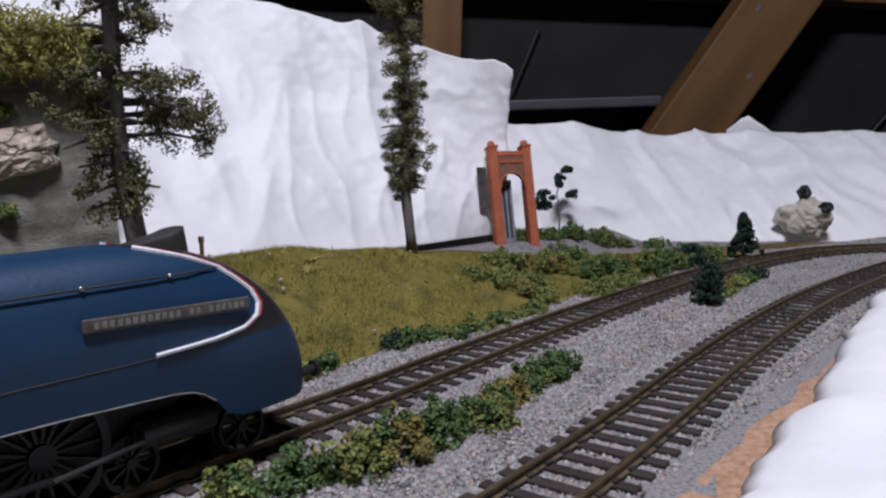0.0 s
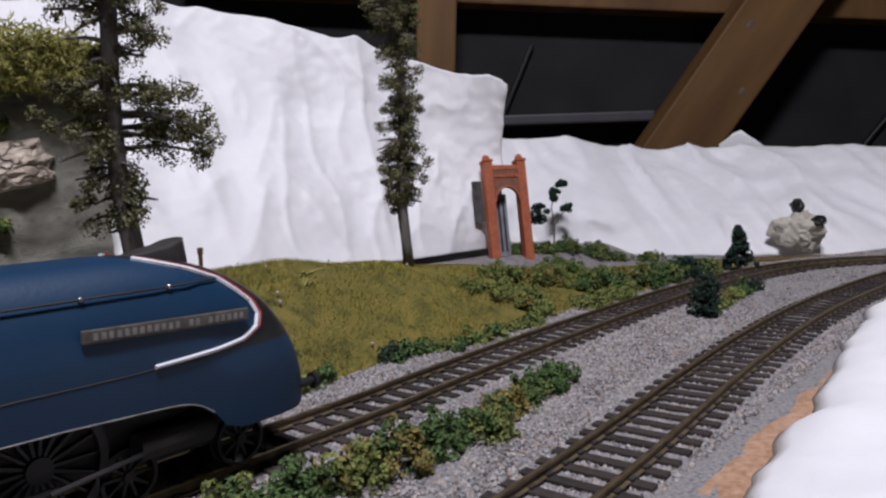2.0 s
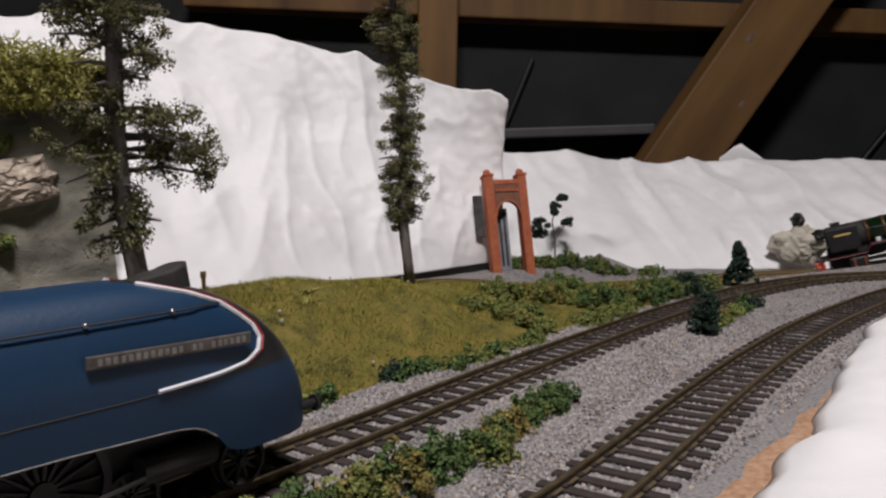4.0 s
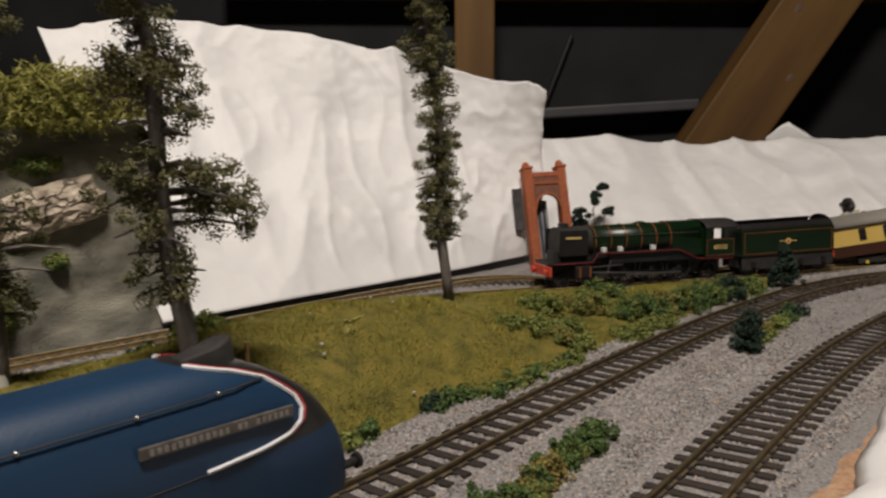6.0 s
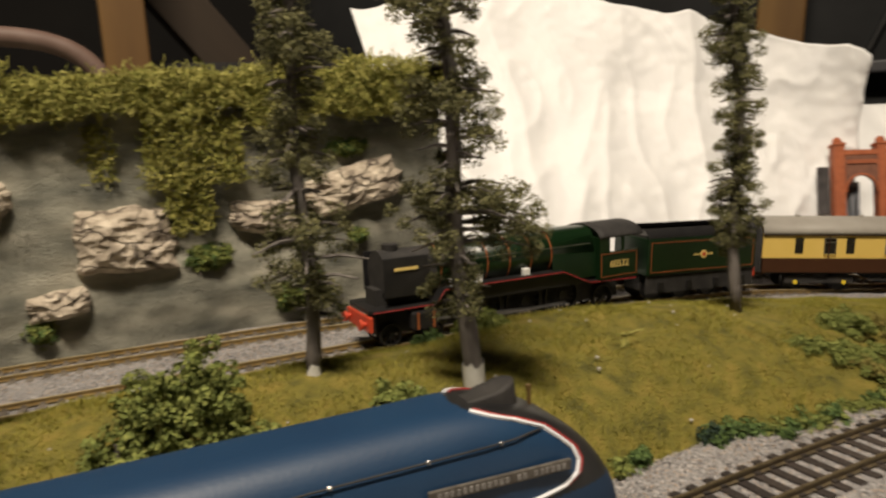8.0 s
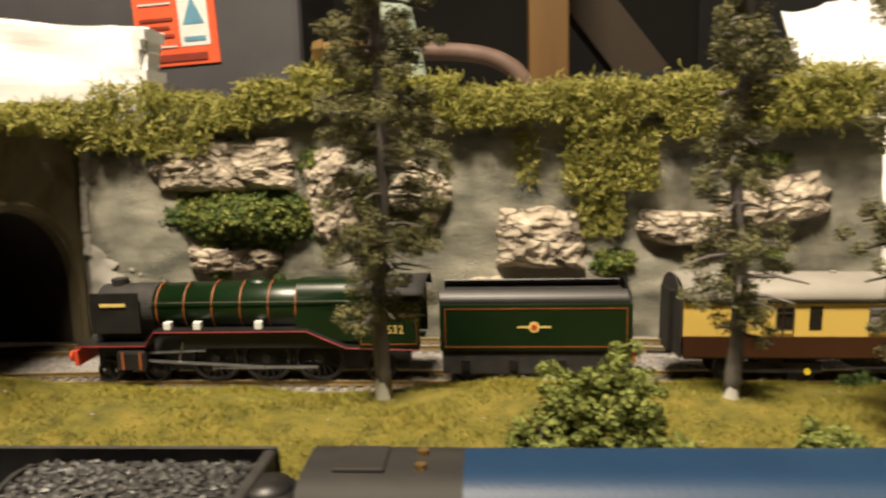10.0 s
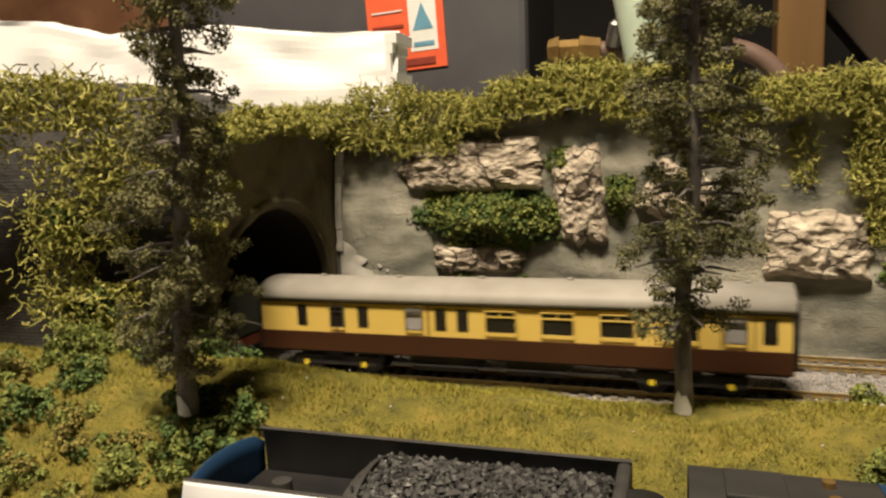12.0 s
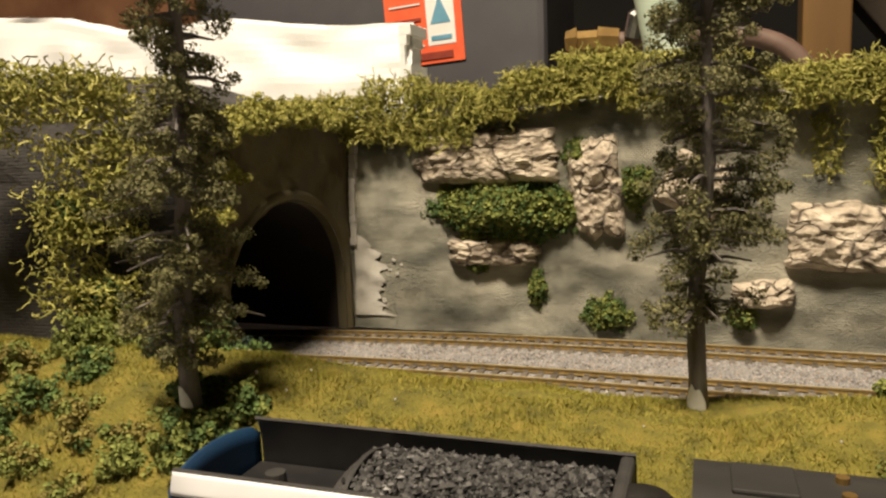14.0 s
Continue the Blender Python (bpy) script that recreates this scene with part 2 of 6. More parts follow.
def thing(name, label, category, m=None, group="", kind=""):
    ob = tagged(new(name), label, category, group, kind)
    ob.empty_display_size = 0.01
    if m is not None:
        ob.matrix_basis = m
    return ob


def box(bm, x0, x1, y0, y1, z0, z1, bev=0.0, mi=0):
    r = bmesh.ops.create_cube(bm, size=1, matrix=Matrix.Translation(((x0 + x1) / 2, (y0 + y1) / 2, (z0 + z1) / 2)) @ Matrix.Diagonal((x1 - x0, y1 - y0, z1 - z0, 1)))
    fs = {f for v in r["verts"] for f in v.link_faces}
    for f in fs:
        f.material_index = mi
    if bev:
        bmesh.ops.bevel(bm, geom=list({e for v in r["verts"] for e in v.link_edges}), offset=bev, segments=2, affect="EDGES", profile=0.5)
    return bm


def boxed(*a, **k):
    return box(bmesh.new(), *a, **k)


def rod(bm, a, b, r0, r1=None, seg=12, caps=True):
    a, b = Vector(a), Vector(b)
    q = (b - a).to_track_quat("Z", "Y").to_matrix().to_4x4()
    bmesh.ops.create_cone(bm, cap_ends=caps, segments=seg, radius1=r0, radius2=r0 if r1 is None else r1, depth=(b - a).length, matrix=Matrix.Translation((a + b) / 2) @ q)
    return bm


def tube(bm, pts, radii, seg=10, caps=True):
    """A round tube along points, with a radius at each."""
    rings = []
    pts = [Vector(p) for p in pts]
    for i, p in enumerate(pts):
        d = (pts[min(i + 1, len(pts) - 1)] - pts[max(i - 1, 0)]).normalized()
        u = d.orthogonal().normalized() if i == 0 else (u - d * u.dot(d)).normalized()
        w = d.cross(u)
        r = radii[i] if isinstance(radii, (list, tuple)) else radii
        rings.append([bm.verts.new(p + (u * math.cos(a) + w * math.sin(a)) * r) for a in (2 * math.pi * k / seg for k in range(seg))])
    for a, b in zip(rings, rings[1:]):
        for k in range(seg):
            bm.faces.new((a[k], a[(k + 1) % seg], b[(k + 1) % seg], b[k]))
    if caps:
        bm.faces.new(rings[0][::-1])
        bm.faces.new(rings[-1])
    return bm


def grid(bm, nu, nv, f, mi=None):
    vs = [[bm.verts.new(f(i / nu, j / nv)) for i in range(nu + 1)] for j in range(nv + 1)]
    for j in range(nv):
        for i in range(nu):
            fc = bm.faces.new((vs[j][i], vs[j][i + 1], vs[j + 1][i + 1], vs[j + 1][i]))
            if mi:
                fc.material_index = mi(i / nu, j / nv)
    return vs


def spline(pts, step):
    """Points at even steps along a smooth curve through the given ones."""
    P = np.array(pts, float)
    P = np.vstack([2 * P[0] - P[1], P, 2 * P[-1] - P[-2]])
    out = []
    for i in range(1, len(P) - 2):
        for t in np.linspace(0, 1, 24, endpoint=False):
            a, b, c, d = P[i - 1:i + 3]
            out.append(0.5 * (2 * b + (c - a) * t + (2 * a - 5 * b + 4 * c - d) * t * t + (3 * b - a - 3 * c + d) * t ** 3))
    out.append(P[-2])
    out = np.array(out)
    s = np.concatenate([[0], np.cumsum(np.linalg.norm(np.diff(out, axis=0), axis=1))])
    q = np.arange(0, s[-1], step)
    return np.stack([np.interp(q, s, out[:, k]) for k in range(out.shape[1])], 1)


def interp(x, pts):
    return float(np.interp(x, [p[0] for p in pts], [p[1] for p in pts]))


def raw(name, verts, faces, material, parent=None, smooth=False):
    me = bpy.data.meshes.new(name)
    me.from_pydata(np.asarray(verts).tolist(), [], faces.tolist() if hasattr(faces, "tolist") else faces)
    me.materials.append(material)
    if smooth:
        me.shade_smooth()
    ob = new(name, me)
    ob.parent = parent
    return ob


RNG = np.random.default_rng(7)


def flakes(centres, size, outward=None, jitter=0.9):
    """A small bent quad at each centre, facing roughly outward: two triangles each."""
    n = len(centres)
    d = RNG.normal(size=(n, 3))
    d /= np.linalg.norm(d, axis=1)[:, None]
    if outward is not None:
        d = outward + jitter * d
        d /= np.linalg.norm(d, axis=1)[:, None] + 1e-9
    u = np.cross(d, RNG.normal(size=(n, 3)))
    u /= np.linalg.norm(u, axis=1)[:, None] + 1e-9
    w = np.cross(d, u)
    s = size * RNG.uniform(0.55, 1.35, (n, 1))
    q = np.stack([centres - u * s - w * s * 0.7, centres + u * s * 0.8 - w * s + d * s * 0.4, centres + u * s + w * s * 0.8, centres - u * s * 0.7 + w * s + d * s * 0.4], 1)
    return q.reshape(-1, 3), np.arange(4 * n).reshape(n, 4)


def lumps(rx, ry, rz, count, lump):
    """Places of crumbs on many small lumps that fill a half-ellipsoid, with their outward directions."""
    c = RNG.normal(size=(count, 3))
    c /= np.linalg.norm(c, axis=1)[:, None]
    c *= RNG.uniform(0.45, 1.0, (count, 1)) ** 0.6
    c[:, 2] = np.abs(c[:, 2])
    g = RNG.uniform(0, 6.28, 2)
    th = np.arctan2(c[:, 1], c[:, 0])
    c *= (0.9 + 0.18 * np.sin(3 * th + g[0]) + 0.14 * np.sin(5 * th + g[1]))[:, None]
    c *= (rx, ry, rz)
    per = 50
    d = RNG.normal(size=(count * per, 3))
    d /= np.linalg.norm(d, axis=1)[:, None]
    r = lump * RNG.uniform(0.6, 1.3, (count, 1)).repeat(per, 0)
    return c.repeat(per, 0) + d * r, d


def smooth(v):
    v = min(1.0, max(0.0, v))
    return v * v * (3 - 2 * v)


def drop(x, y):
    """The board falls gently towards the far tracks."""
    return -0.029 * smooth((math.hypot(x + 0.114, y + 0.157) - 0.38) / 0.36) * smooth((y - 0.02 + 0.4 * max(0.0, x - 0.35)) / 0.09) * (1 - 0.5 * smooth((y - 0.2) / 0.05))


def far(p, k=1.18):
    """A point of the far side, set back from the front of the layout."""
    e = Vector((-0.114, -0.157, 0.078))
    return tuple(e + (Vector(p) - e) * k)


# ---- the setting ----
solid("ground", boxed(-3, 3, -3, 3, -0.06, -0.037), GROUNDM, "dark painted baseboard under the layout", "baseboard", kind="structure")
bm = bmesh.new()
def bed(u, v):
    x, y = -0.9 + 1.85 * u, -0.125 + 0.485 * v
    return (x, y, -0.0034 + drop(x, y) + 0.0007 * noise.noise((u * 100, v * 44, 0)))


grid(bm, 190, 80, bed)
for nm, a, b, c, d in (("bed_rim", -0.9, 0.95, -0.127, -0.124), ("bed_rim", -0.9, 0.95, 0.359, 0.362)):
    box(bm, a, b, c, d, -0.038, -0.0045)
solid("ballast_bed", bm, BALLAST, "grey granite ballast bed under the model tracks", "ballast", kind="structure")
bm = bmesh.new()
grid(bm, 60, 6, lambda u, v: (-0.35 + 0.85 * u, -0.125 + v * (0.0335 + 0.003 * noise.noise((u * 30, 0, 3))), -0.0028 + 0.0009 * noise.noise((u * 50, v * 9, 5)) - 0.002 * v ** 6))
solid("cork_edge", bm, CORK, "bare orange-brown cork strip beside the ballast", "cork strip", kind="structure")

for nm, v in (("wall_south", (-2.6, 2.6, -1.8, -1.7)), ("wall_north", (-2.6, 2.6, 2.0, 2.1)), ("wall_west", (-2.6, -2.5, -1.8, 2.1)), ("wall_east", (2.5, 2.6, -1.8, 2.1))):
    solid(nm, boxed(*v, -0.03, 1.6), DARK, "loft wall coloured near-black to read as unlit", "wall", kind="structure")
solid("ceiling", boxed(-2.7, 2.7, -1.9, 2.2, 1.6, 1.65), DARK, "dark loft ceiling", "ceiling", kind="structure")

# far roof slope with its timbers, square to the first view
ROOF = Matrix.Translation((0.88, 0.71, -0.05)) @ pose(0, 0, 0, 0, 0, -49)


def at_roof(name, x0, x1, z0, z1, y0, y1, material, label, category, lean=0.0, kind=""):
    cx, cz = (x0 + x1) / 2, (z0 + z1) / 2
    ob = solid(name, boxed(x0 - cx, x1 - cx, y0, y1, z0 - cz, z1 - cz, bev=0.004), material, label, category, kind=kind)
    ob.matrix_basis = ROOF @ pose(cx, 0, cz, 0, lean, 0)
    return ob


at_roof("roof_panel", -1.0, 1.8, -0.1, 1.1, 0.14, 0.16, ROOFM, "dark felt between the loft rafters", "roof", kind="structure")
at_roof("timber_post", -0.01, 0.06, 0.16, 1.0, 0.0, 0.07, WOOD, "upright brown softwood loft post", "post", lean=3)
rafter = at_roof("timber_rafter", 0.6, 0.715, -0.2, 1.1, -0.02, 0.06, WOOD, "slanting brown softwood rafter with knots", "rafter", lean=36)
for kx, kz, kr in ((0.02, 0.0, 0.009), (-0.025, -0.14, 0.007), (0.01, 0.13, 0.008), (0.03, -0.24, 0.006)):
    bm = bmesh.new()
    bmesh.ops.create_uvsphere(bm, u_segments=14, v_segments=8, radius=kr, matrix=Matrix.Translation((kx, -0.02, kz)) @ Matrix.Diagonal((0.8, 0.12, 1.3, 1)))
    part("knot", bm, HOSEM, rafter, "dark knot in the timber")
at_roof("timber_purlin", -0.45, 1.6, 0.385, 0.43, 0.065, 0.12, WOOD, "horizontal brown softwood purlin", "purlin", lean=4)
at_roof("roof_batten", 0.05, 0.42, 0.198, 0.218, 0.08, 0.13, GREYBOX, "pale grey horizontal batten under the roof", "batten")
at_roof("roof_joint", 0.16, 0.17, 0.2, 0.36, 0.125, 0.139, BLACK, "dark seam strip on the roof felt", "seam", lean=24)
at_roof("roof_joint", 0.93, 0.94, 0.1, 0.4, 0.125, 0.139, BLACK, "dark seam strip on the roof felt", "seam", lean=40)


# ---- tracks ----
LINES = {
    "A": [(-0.6, -0.097), (-0.2, -0.083), (0.0, -0.0765), (0.06, -0.0735), (0.118, -0.0695), (0.18, -0.067), (0.25, -0.0675), (0.32, -0.0735), (0.385, -0.084), (0.44, -0.107), (0.475, -0.16), (0.49, -0.24)],
    "B": [(-0.62, 0.0), (-0.3, 0.0), (0.0, 0.0), (0.06, 0.002), (0.12, 0.0042), (0.216, 0.0042), (0.282, 0.001), (0.35, -0.007), (0.405, -0.024), (0.445, -0.052), (0.478, -0.1), (0.5, -0.17), (0.51, -0.25)],
    "C": [(-1.6, 0.232), (-1.0, 0.232), (-0.6, 0.23), (-0.42, 0.2215), (-0.3, 0.2145), (-0.1, 0.2095), (0.0, 0.208), (0.08, 0.2095), (0.155, 0.2145), (0.23, 0.2175), (0.31, 0.212), (0.39, 0.191), (0.46, 0.156), (0.53, 0.113), (0.59, 0.072), (0.645, 0.022), (0.69, -0.05), (0.71, -0.15), (0.715, -0.3), (0.715, -0.6), (0.715, -1.0), (0.715, -1.5)],
    "D": [(-1.3, 0.282), (-0.8, 0.282), (-0.4, 0.282), (-0.25, 0.279), (-0.1, 0.273), (0.0, 0.268), (0.06, 0.261), (0.12, 0.258), (0.2, 0.2595), (0.28, 0.258), (0.36, 0.242), (0.44, 0.209), (0.52, 0.163), (0.59, 0.119), (0.65, 0.073), (0.7, 0.01), (0.73, -0.08)],
}
PITCH = 0.0077
CURVE = {k: spline(v, PITCH) for k, v in LINES.items()}


def normals(P):
    d = np.gradient(P, axis=0)
    d /= np.linalg.norm(d, axis=1)[:, None]
    return d, np.stack([-d[:, 1], d[:, 0]], 1)


def sweep(P, n, off, prof):
    bm = bmesh.new()
    prev = None
    for p, k in zip(P, n):
        ring = [bm.verts.new((p[0] + k[0] * (off + a), p[1] + k[1] * (off + a), z + drop(*p))) for a, z in prof]
        if prev:
            for i in range(len(ring)):
                j = (i + 1) % len(ring)
                bm.faces.new((prev[i], prev[j], ring[j], ring[i]))
        else:
            bm.faces.new(ring)
        prev = ring
    bm.faces.new(prev[::-1])
    bmesh.ops.recalc_face_normals(bm, faces=bm.faces)
    return bm


I_RAIL = [(-0.0012, -0.0026), (0.0012, -0.0026), (0.0012, -0.0022), (0.0004, -0.002), (0.0004, -0.001), (0.0006, -0.0008), (0.0006, -0.0001), (-0.0006, -0.0001), (-0.0006, -0.0008), (-0.0004, -0.001), (-0.0004, -0.002), (-0.0012, -0.0022)]
HEAD = [(-0.0005, -0.0001), (0.0005, -0.0001), (0.00045, 0.0001), (-0.00045, 0.0001)]
bm = box(bmesh.new(), -0.0017, 0.0017, -0.0146, 0.0146, -0.005, -0.0024, bev=0.0003)
for y in (-0.00825, 0.00825):
    for s in (-1, 1):
        box(bm, -0.0011, 0.0011, y + s * 0.0011 - 0.0006, y + s * 0.0011 + 0.0006, -0.0028, -0.0017)
SLEEPER_MESH = finish("sleeper", bm, SLEEPER)
PALE_MESH = SLEEPER_MESH.copy()
PALE_MESH.materials[0] = SLEEPER_PALE


def track(key, label, tops, lo, hi):
    P = CURVE[key]
    d, n = normals(P)
    t = thing("railway_track", label, "track", group="model railway tracks")
    for off in (-0.00825, 0.00825):
        r = part("rail", sweep(P, n, off, I_RAIL), RAIL if tops is RAILTOP_DULL else BRASSRAIL, t)
        part("rail_head", sweep(P, n, off, HEAD), tops, r, "rubbed metal running surface")
    for p, k in zip(P, d):
        if lo < p[0] < hi and p[1] > -0.26:
            s = new("sleeper", SLEEPER_MESH if tops is RAILTOP_DULL else PALE_MESH)
            s.parent = t
            s.matrix_basis = Matrix.Translation((p[0], p[1], drop(*p) + random.uniform(-0.0001, 0.0001))) @ Matrix.Rotation(math.atan2(k[1], k[0]) + random.uniform(-0.02, 0.02), 4, "Z")


track("A", "empty model track curving away, dark brown sleepers", RAILTOP_DULL, -0.2, 0.6)
track("B", "model track under the blue engine, brown sleepers", RAILTOP_DULL, -0.5, 0.6)
track("C", "model track behind the grass bank, bright rails", RAILTOP, -0.6, 0.72)
track("D", "rear model track along the rock cutting, bright rails", RAILTOP, -0.6, 0.72)


# loose ballast
def chips(name, x0, x1, y0, y1, count, label):
    x, y = RNG.uniform(x0, x1, count), RNG.uniform(y0, y1, count)
    keep = np.ones(count, bool)
    low = np.zeros(count)
    for P in CURVE.values():
        dd = np.full(count, 9.0)
        d, n = normals(P)
        for p, k in zip(P, n):
            near = (np.abs(x - p[0]) < 0.006) | (np.abs(y - p[1]) < 0.006)
            dd = np.where(near, np.minimum(dd, np.hypot(x - p[0], y - p[1])), dd)
        low = np.where(dd < 0.0155, 1.0, low)
        keep &= (np.abs(dd - 0.00825) > 0.0016)
    x, y, low = x[keep], y[keep], low[keep]
    n = len(x)
    r = RNG.uniform(0.00035, 0.00085, n)
    z = -0.0034 + 0.25 * r - low * 0.0002 + np.array([drop(a, b) for a, b in zip(x, y)])
    o = np.array([(1, 0, 0), (-0.8, 0.5, 0.1), (-0.5, -0.9, 0), (0.1, 0.2, 0.9), (0, 0, -0.8)])
    o = o[None] * RNG.uniform(0.55, 1.25, (n, 5, 3))
    a = RNG.uniform(0, 6.28, n)
    ca, sa = np.cos(a)[:, None], np.sin(a)[:, None]
    v = np.stack([o[..., 0] * ca - o[..., 1] * sa, o[..., 0] * sa + o[..., 1] * ca, o[..., 2]], 2) * r[:, None, None] + np.stack([x, y, z], 1)[:, None]
    f = np.array([(0, 1, 3), (1, 2, 3), (2, 0, 3), (1, 0, 4), (2, 1, 4), (0, 2, 4)])
    ob = raw(name, v.reshape(-1, 3), (f[None] + 5 * np.arange(n)[:, None, None]).reshape(-1, 3), STONES)
    tagged(ob, label, "gravel", kind="stuff")


chips("loose_ballast", -0.06, 0.24, -0.0915, 0.045, 46000, "loose pale grey granite chips between the front tracks")
chips("loose_ballast", 0.24, 0.62, -0.0945, 0.26, 36000, "loose pale grey granite chips where the tracks curve away")
chips("loose_ballast", -0.42, 0.12, 0.17, 0.297, 44000, "loose pale grey granite chips beside the rear tracks")


# ---- grass bank ----
FOOT = [(-0.7, 0.02), (0, 0.024), (0.04, 0.034), (0.08, 0.037), (0.12, 0.028), (0.2, 0.03), (0.25, 0.025), (0.31, 0.02), (0.4, 0.012)]
BACK = [(-0.7, 0.183), (-0.1, 0.183), (0.08, 0.184), (0.15, 0.19), (0.2, 0.192), (0.26, 0.188), (0.31, 0.178), (0.37, 0.15), (0.42, 0.11)]
CREST = [(-0.7, 0.045), (-0.4, 0.036), (-0.33, 0.036), (-0.27, 0.031), (-0.18, 0.027), (-0.12, 0.033), (0, 0.03), (0.04, 0.032), (0.08, 0.031), (0.14, 0.025), (0.2, 0.016), (0.3, 0.008), (0.42, 0.004)]
SHAPE = [(0, 0), (0.13, 0.42), (0.3, 0.88), (0.42, 1.0), (0.58, 0.9), (0.75, 0.6), (0.88, 0.34), (1, 0)]


def bank(x, y):
    a, b = interp(x, FOOT), interp(x, BACK)
    v = (y - a) / (b - a)
    if not 0 <= v <= 1:
        return -0.0036 + drop(x, y)
    return -0.0036 + drop(x, y) + interp(x, CREST) * 1.1 * interp(v, SHAPE) + 0.0022 * noise.noise((x * 28, y * 28, 1)) * min(1, 8 * v * (1 - v))


bm = bmesh.new()
grid(bm, 130, 34, lambda u, v: (lambda x: (lambda y: (x, y, bank(x, y)))(interp(x, FOOT) + v * (interp(x, BACK) - interp(x, FOOT))))(-0.68 + 1.1 * u))
solid("grass_bank", bm, SOIL, "earth bank with olive turf between the tracks", "bank", kind="structure", smooth=True)


def grass(name, x0, x1, count, label):
    xs = RNG.uniform(x0, x1, count)
    vs = RNG.uniform(0.0, 1.0, count)
    base = []
    for x, v in zip(xs, vs):
        a, b = interp(x, FOOT), interp(x, BACK)
        y = a + v * (b - a) + RNG.normal() * 0.0012
        base.append((x, y, bank(x, y) - 0.0003))
    p = np.array(base)
    n = len(p)
    h = RNG.uniform(0.0013, 0.0029, n) * (0.75 + 0.5 * np.sin(p[:, 0] * 91) * np.sin(p[:, 1] * 130))
    tip = p + np.stack([RNG.normal(0, 0.0011, n), RNG.normal(0, 0.0011, n), h], 1)
    a = RNG.uniform(0, 6.28, n)
    s = np.stack([np.cos(a), np.sin(a), np.zeros(n)], 1) * RNG.uniform(0.00013, 0.00027, n)[:, None]
    v = np.stack([p - s, p + s, tip], 1).reshape(-1, 3)
    tagged(raw(name, v, np.arange(3 * n).reshape(n, 3), GRASS), label, "grass", kind="stuff")


grass("static_grass", -0.02, 0.42, 95000, "yellow-green static grass on the sunny bank")
grass("static_grass", -0.5, -0.02, 115000, "olive static grass along the bank top")

# pale flecks among the grass
bm = bmesh.new()
for k in range(70):
    x = random.uniform(-0.4, 0.2)
    y = random.uniform(interp(x, FOOT) + 0.005, interp(x, BACK) - 0.01)
    bmesh.ops.create_icosphere(bm, subdivisions=1, radius=random.uniform(0.0003, 0.0008), matrix=Matrix.Translation((x, y, bank(x, y) + 0.002)))
solid("pale_flecks", bm, CHIPPED, "pale crumbs of scatter lying on the grass", "scatter", kind="stuff")

# ---- rock cutting ----
WALLY = 0.296


def face(x, z):
    return WALLY + 0.009 * smooth((-0.12 - x) / 0.2) + 0.1 * max(0, z - 0.02) + 0.005 * noise.noise((x * 16, z * 22, 2)) + 0.0018 * noise.noise((x * 70, z * 90, 4)) - 0.006 * math.exp(-((x + 0.2) / 0.06) ** 2) * math.exp(-((z - 0.1) / 0.03) ** 2)


TOPS = [(-0.46, 0.135), (-0.39, 0.132), (-0.3, 0.13), (-0.25, 0.135), (-0.19, 0.138), (-0.1, 0.13), (-0.03, 0.128), (0.05, 0.128), (0.14, 0.12)]
bm = bmesh.new()


def cut(u, v):
    x = -0.405 + 0.507 * u
    z = -0.006 + v * 1.25 * (interp(x, TOPS) + 0.006)
    if v <= 0.8:
        return (x, face(x, z), z)
    z = interp(x, TOPS) + 0.004 * (v - 0.8)
    return (x, face(x, z) + (v - 0.8) * 1.0, z + 0.006 * noise.noise((x * 30, v * 20, 0)))


grid(bm, 150, 50, cut)
solid("rock_cutting", bm, PLASTER, "grey-green modelled plaster rock face with weathering", "rock face", kind="structure", smooth=True)

# tunnel mouth, facing along the tracks
PX, PC, PW, PA, PS = -0.392, 0.233, 0.063, 0.085, 0.032


def arch(v, grow=0.0):
    """v from 0 to 1: up one side, over the crown, down the other."""
    if v < 0.2:
        return PC + PW + grow, -0.005 + (PS + 0.005) * v / 0.2
    if v > 0.8:
        return PC - PW - grow, -0.005 + (PS + 0.005) * (1 - v) / 0.2
    a = math.pi * (v - 0.2) / 0.6
    return PC + (PW + grow) * math.cos(a), PS + (PA - PS + grow) * math.sin(a)


portal = thing("tunnel_portal", "ochre plastered tunnel mouth with a round arch", "tunnel portal", kind="structure")


def border(v):
    y, z = arch(v)
    s = max(abs(y - PC) / 0.085, max(0, z - PS) / 0.1, 0.001)
    if v < 0.2 or v > 0.8:
        return PC + (0.085 if v < 0.5 else -0.085), z
    a = math.pi * (v - 0.2) / 0.6
    k = 1 / max(abs(math.cos(a)) / 0.085, math.sin(a) / 0.1)
    return PC + k * math.cos(a), PS + k * math.sin(a)


def portal_skin(u, v):
    (y0, z0), (y1, z1) = arch(v), border(v)
    return (PX + 0.0012 * noise.noise((u * 9, v * 30, 8)), y0 + (y1 - y0) * u, z0 + (z1 - z0) * u)


bm = bmesh.new()
grid(bm, 10, 60, portal_skin)
grid(bm, 4, 60, lambda u, v: (PX - 0.006 * u, *arch(v)))
part("portal_face", bm, OCHRE, portal, smooth=False)
bm = bmesh.new()
grid(bm, 4, 60, lambda u, v: (PX + 0.003 * math.sin(u * math.pi), *arch(v, 0.001 + 0.006 * u)))
part("arch_ring", bm, OCHRE, portal, "raised rim round the arch")
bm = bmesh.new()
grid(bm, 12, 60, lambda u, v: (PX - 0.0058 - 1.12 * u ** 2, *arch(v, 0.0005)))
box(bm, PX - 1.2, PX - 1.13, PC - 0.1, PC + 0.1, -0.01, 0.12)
part("lining", bm, TUNNEL, portal, "tunnel lining with the inner shade put into its colour")

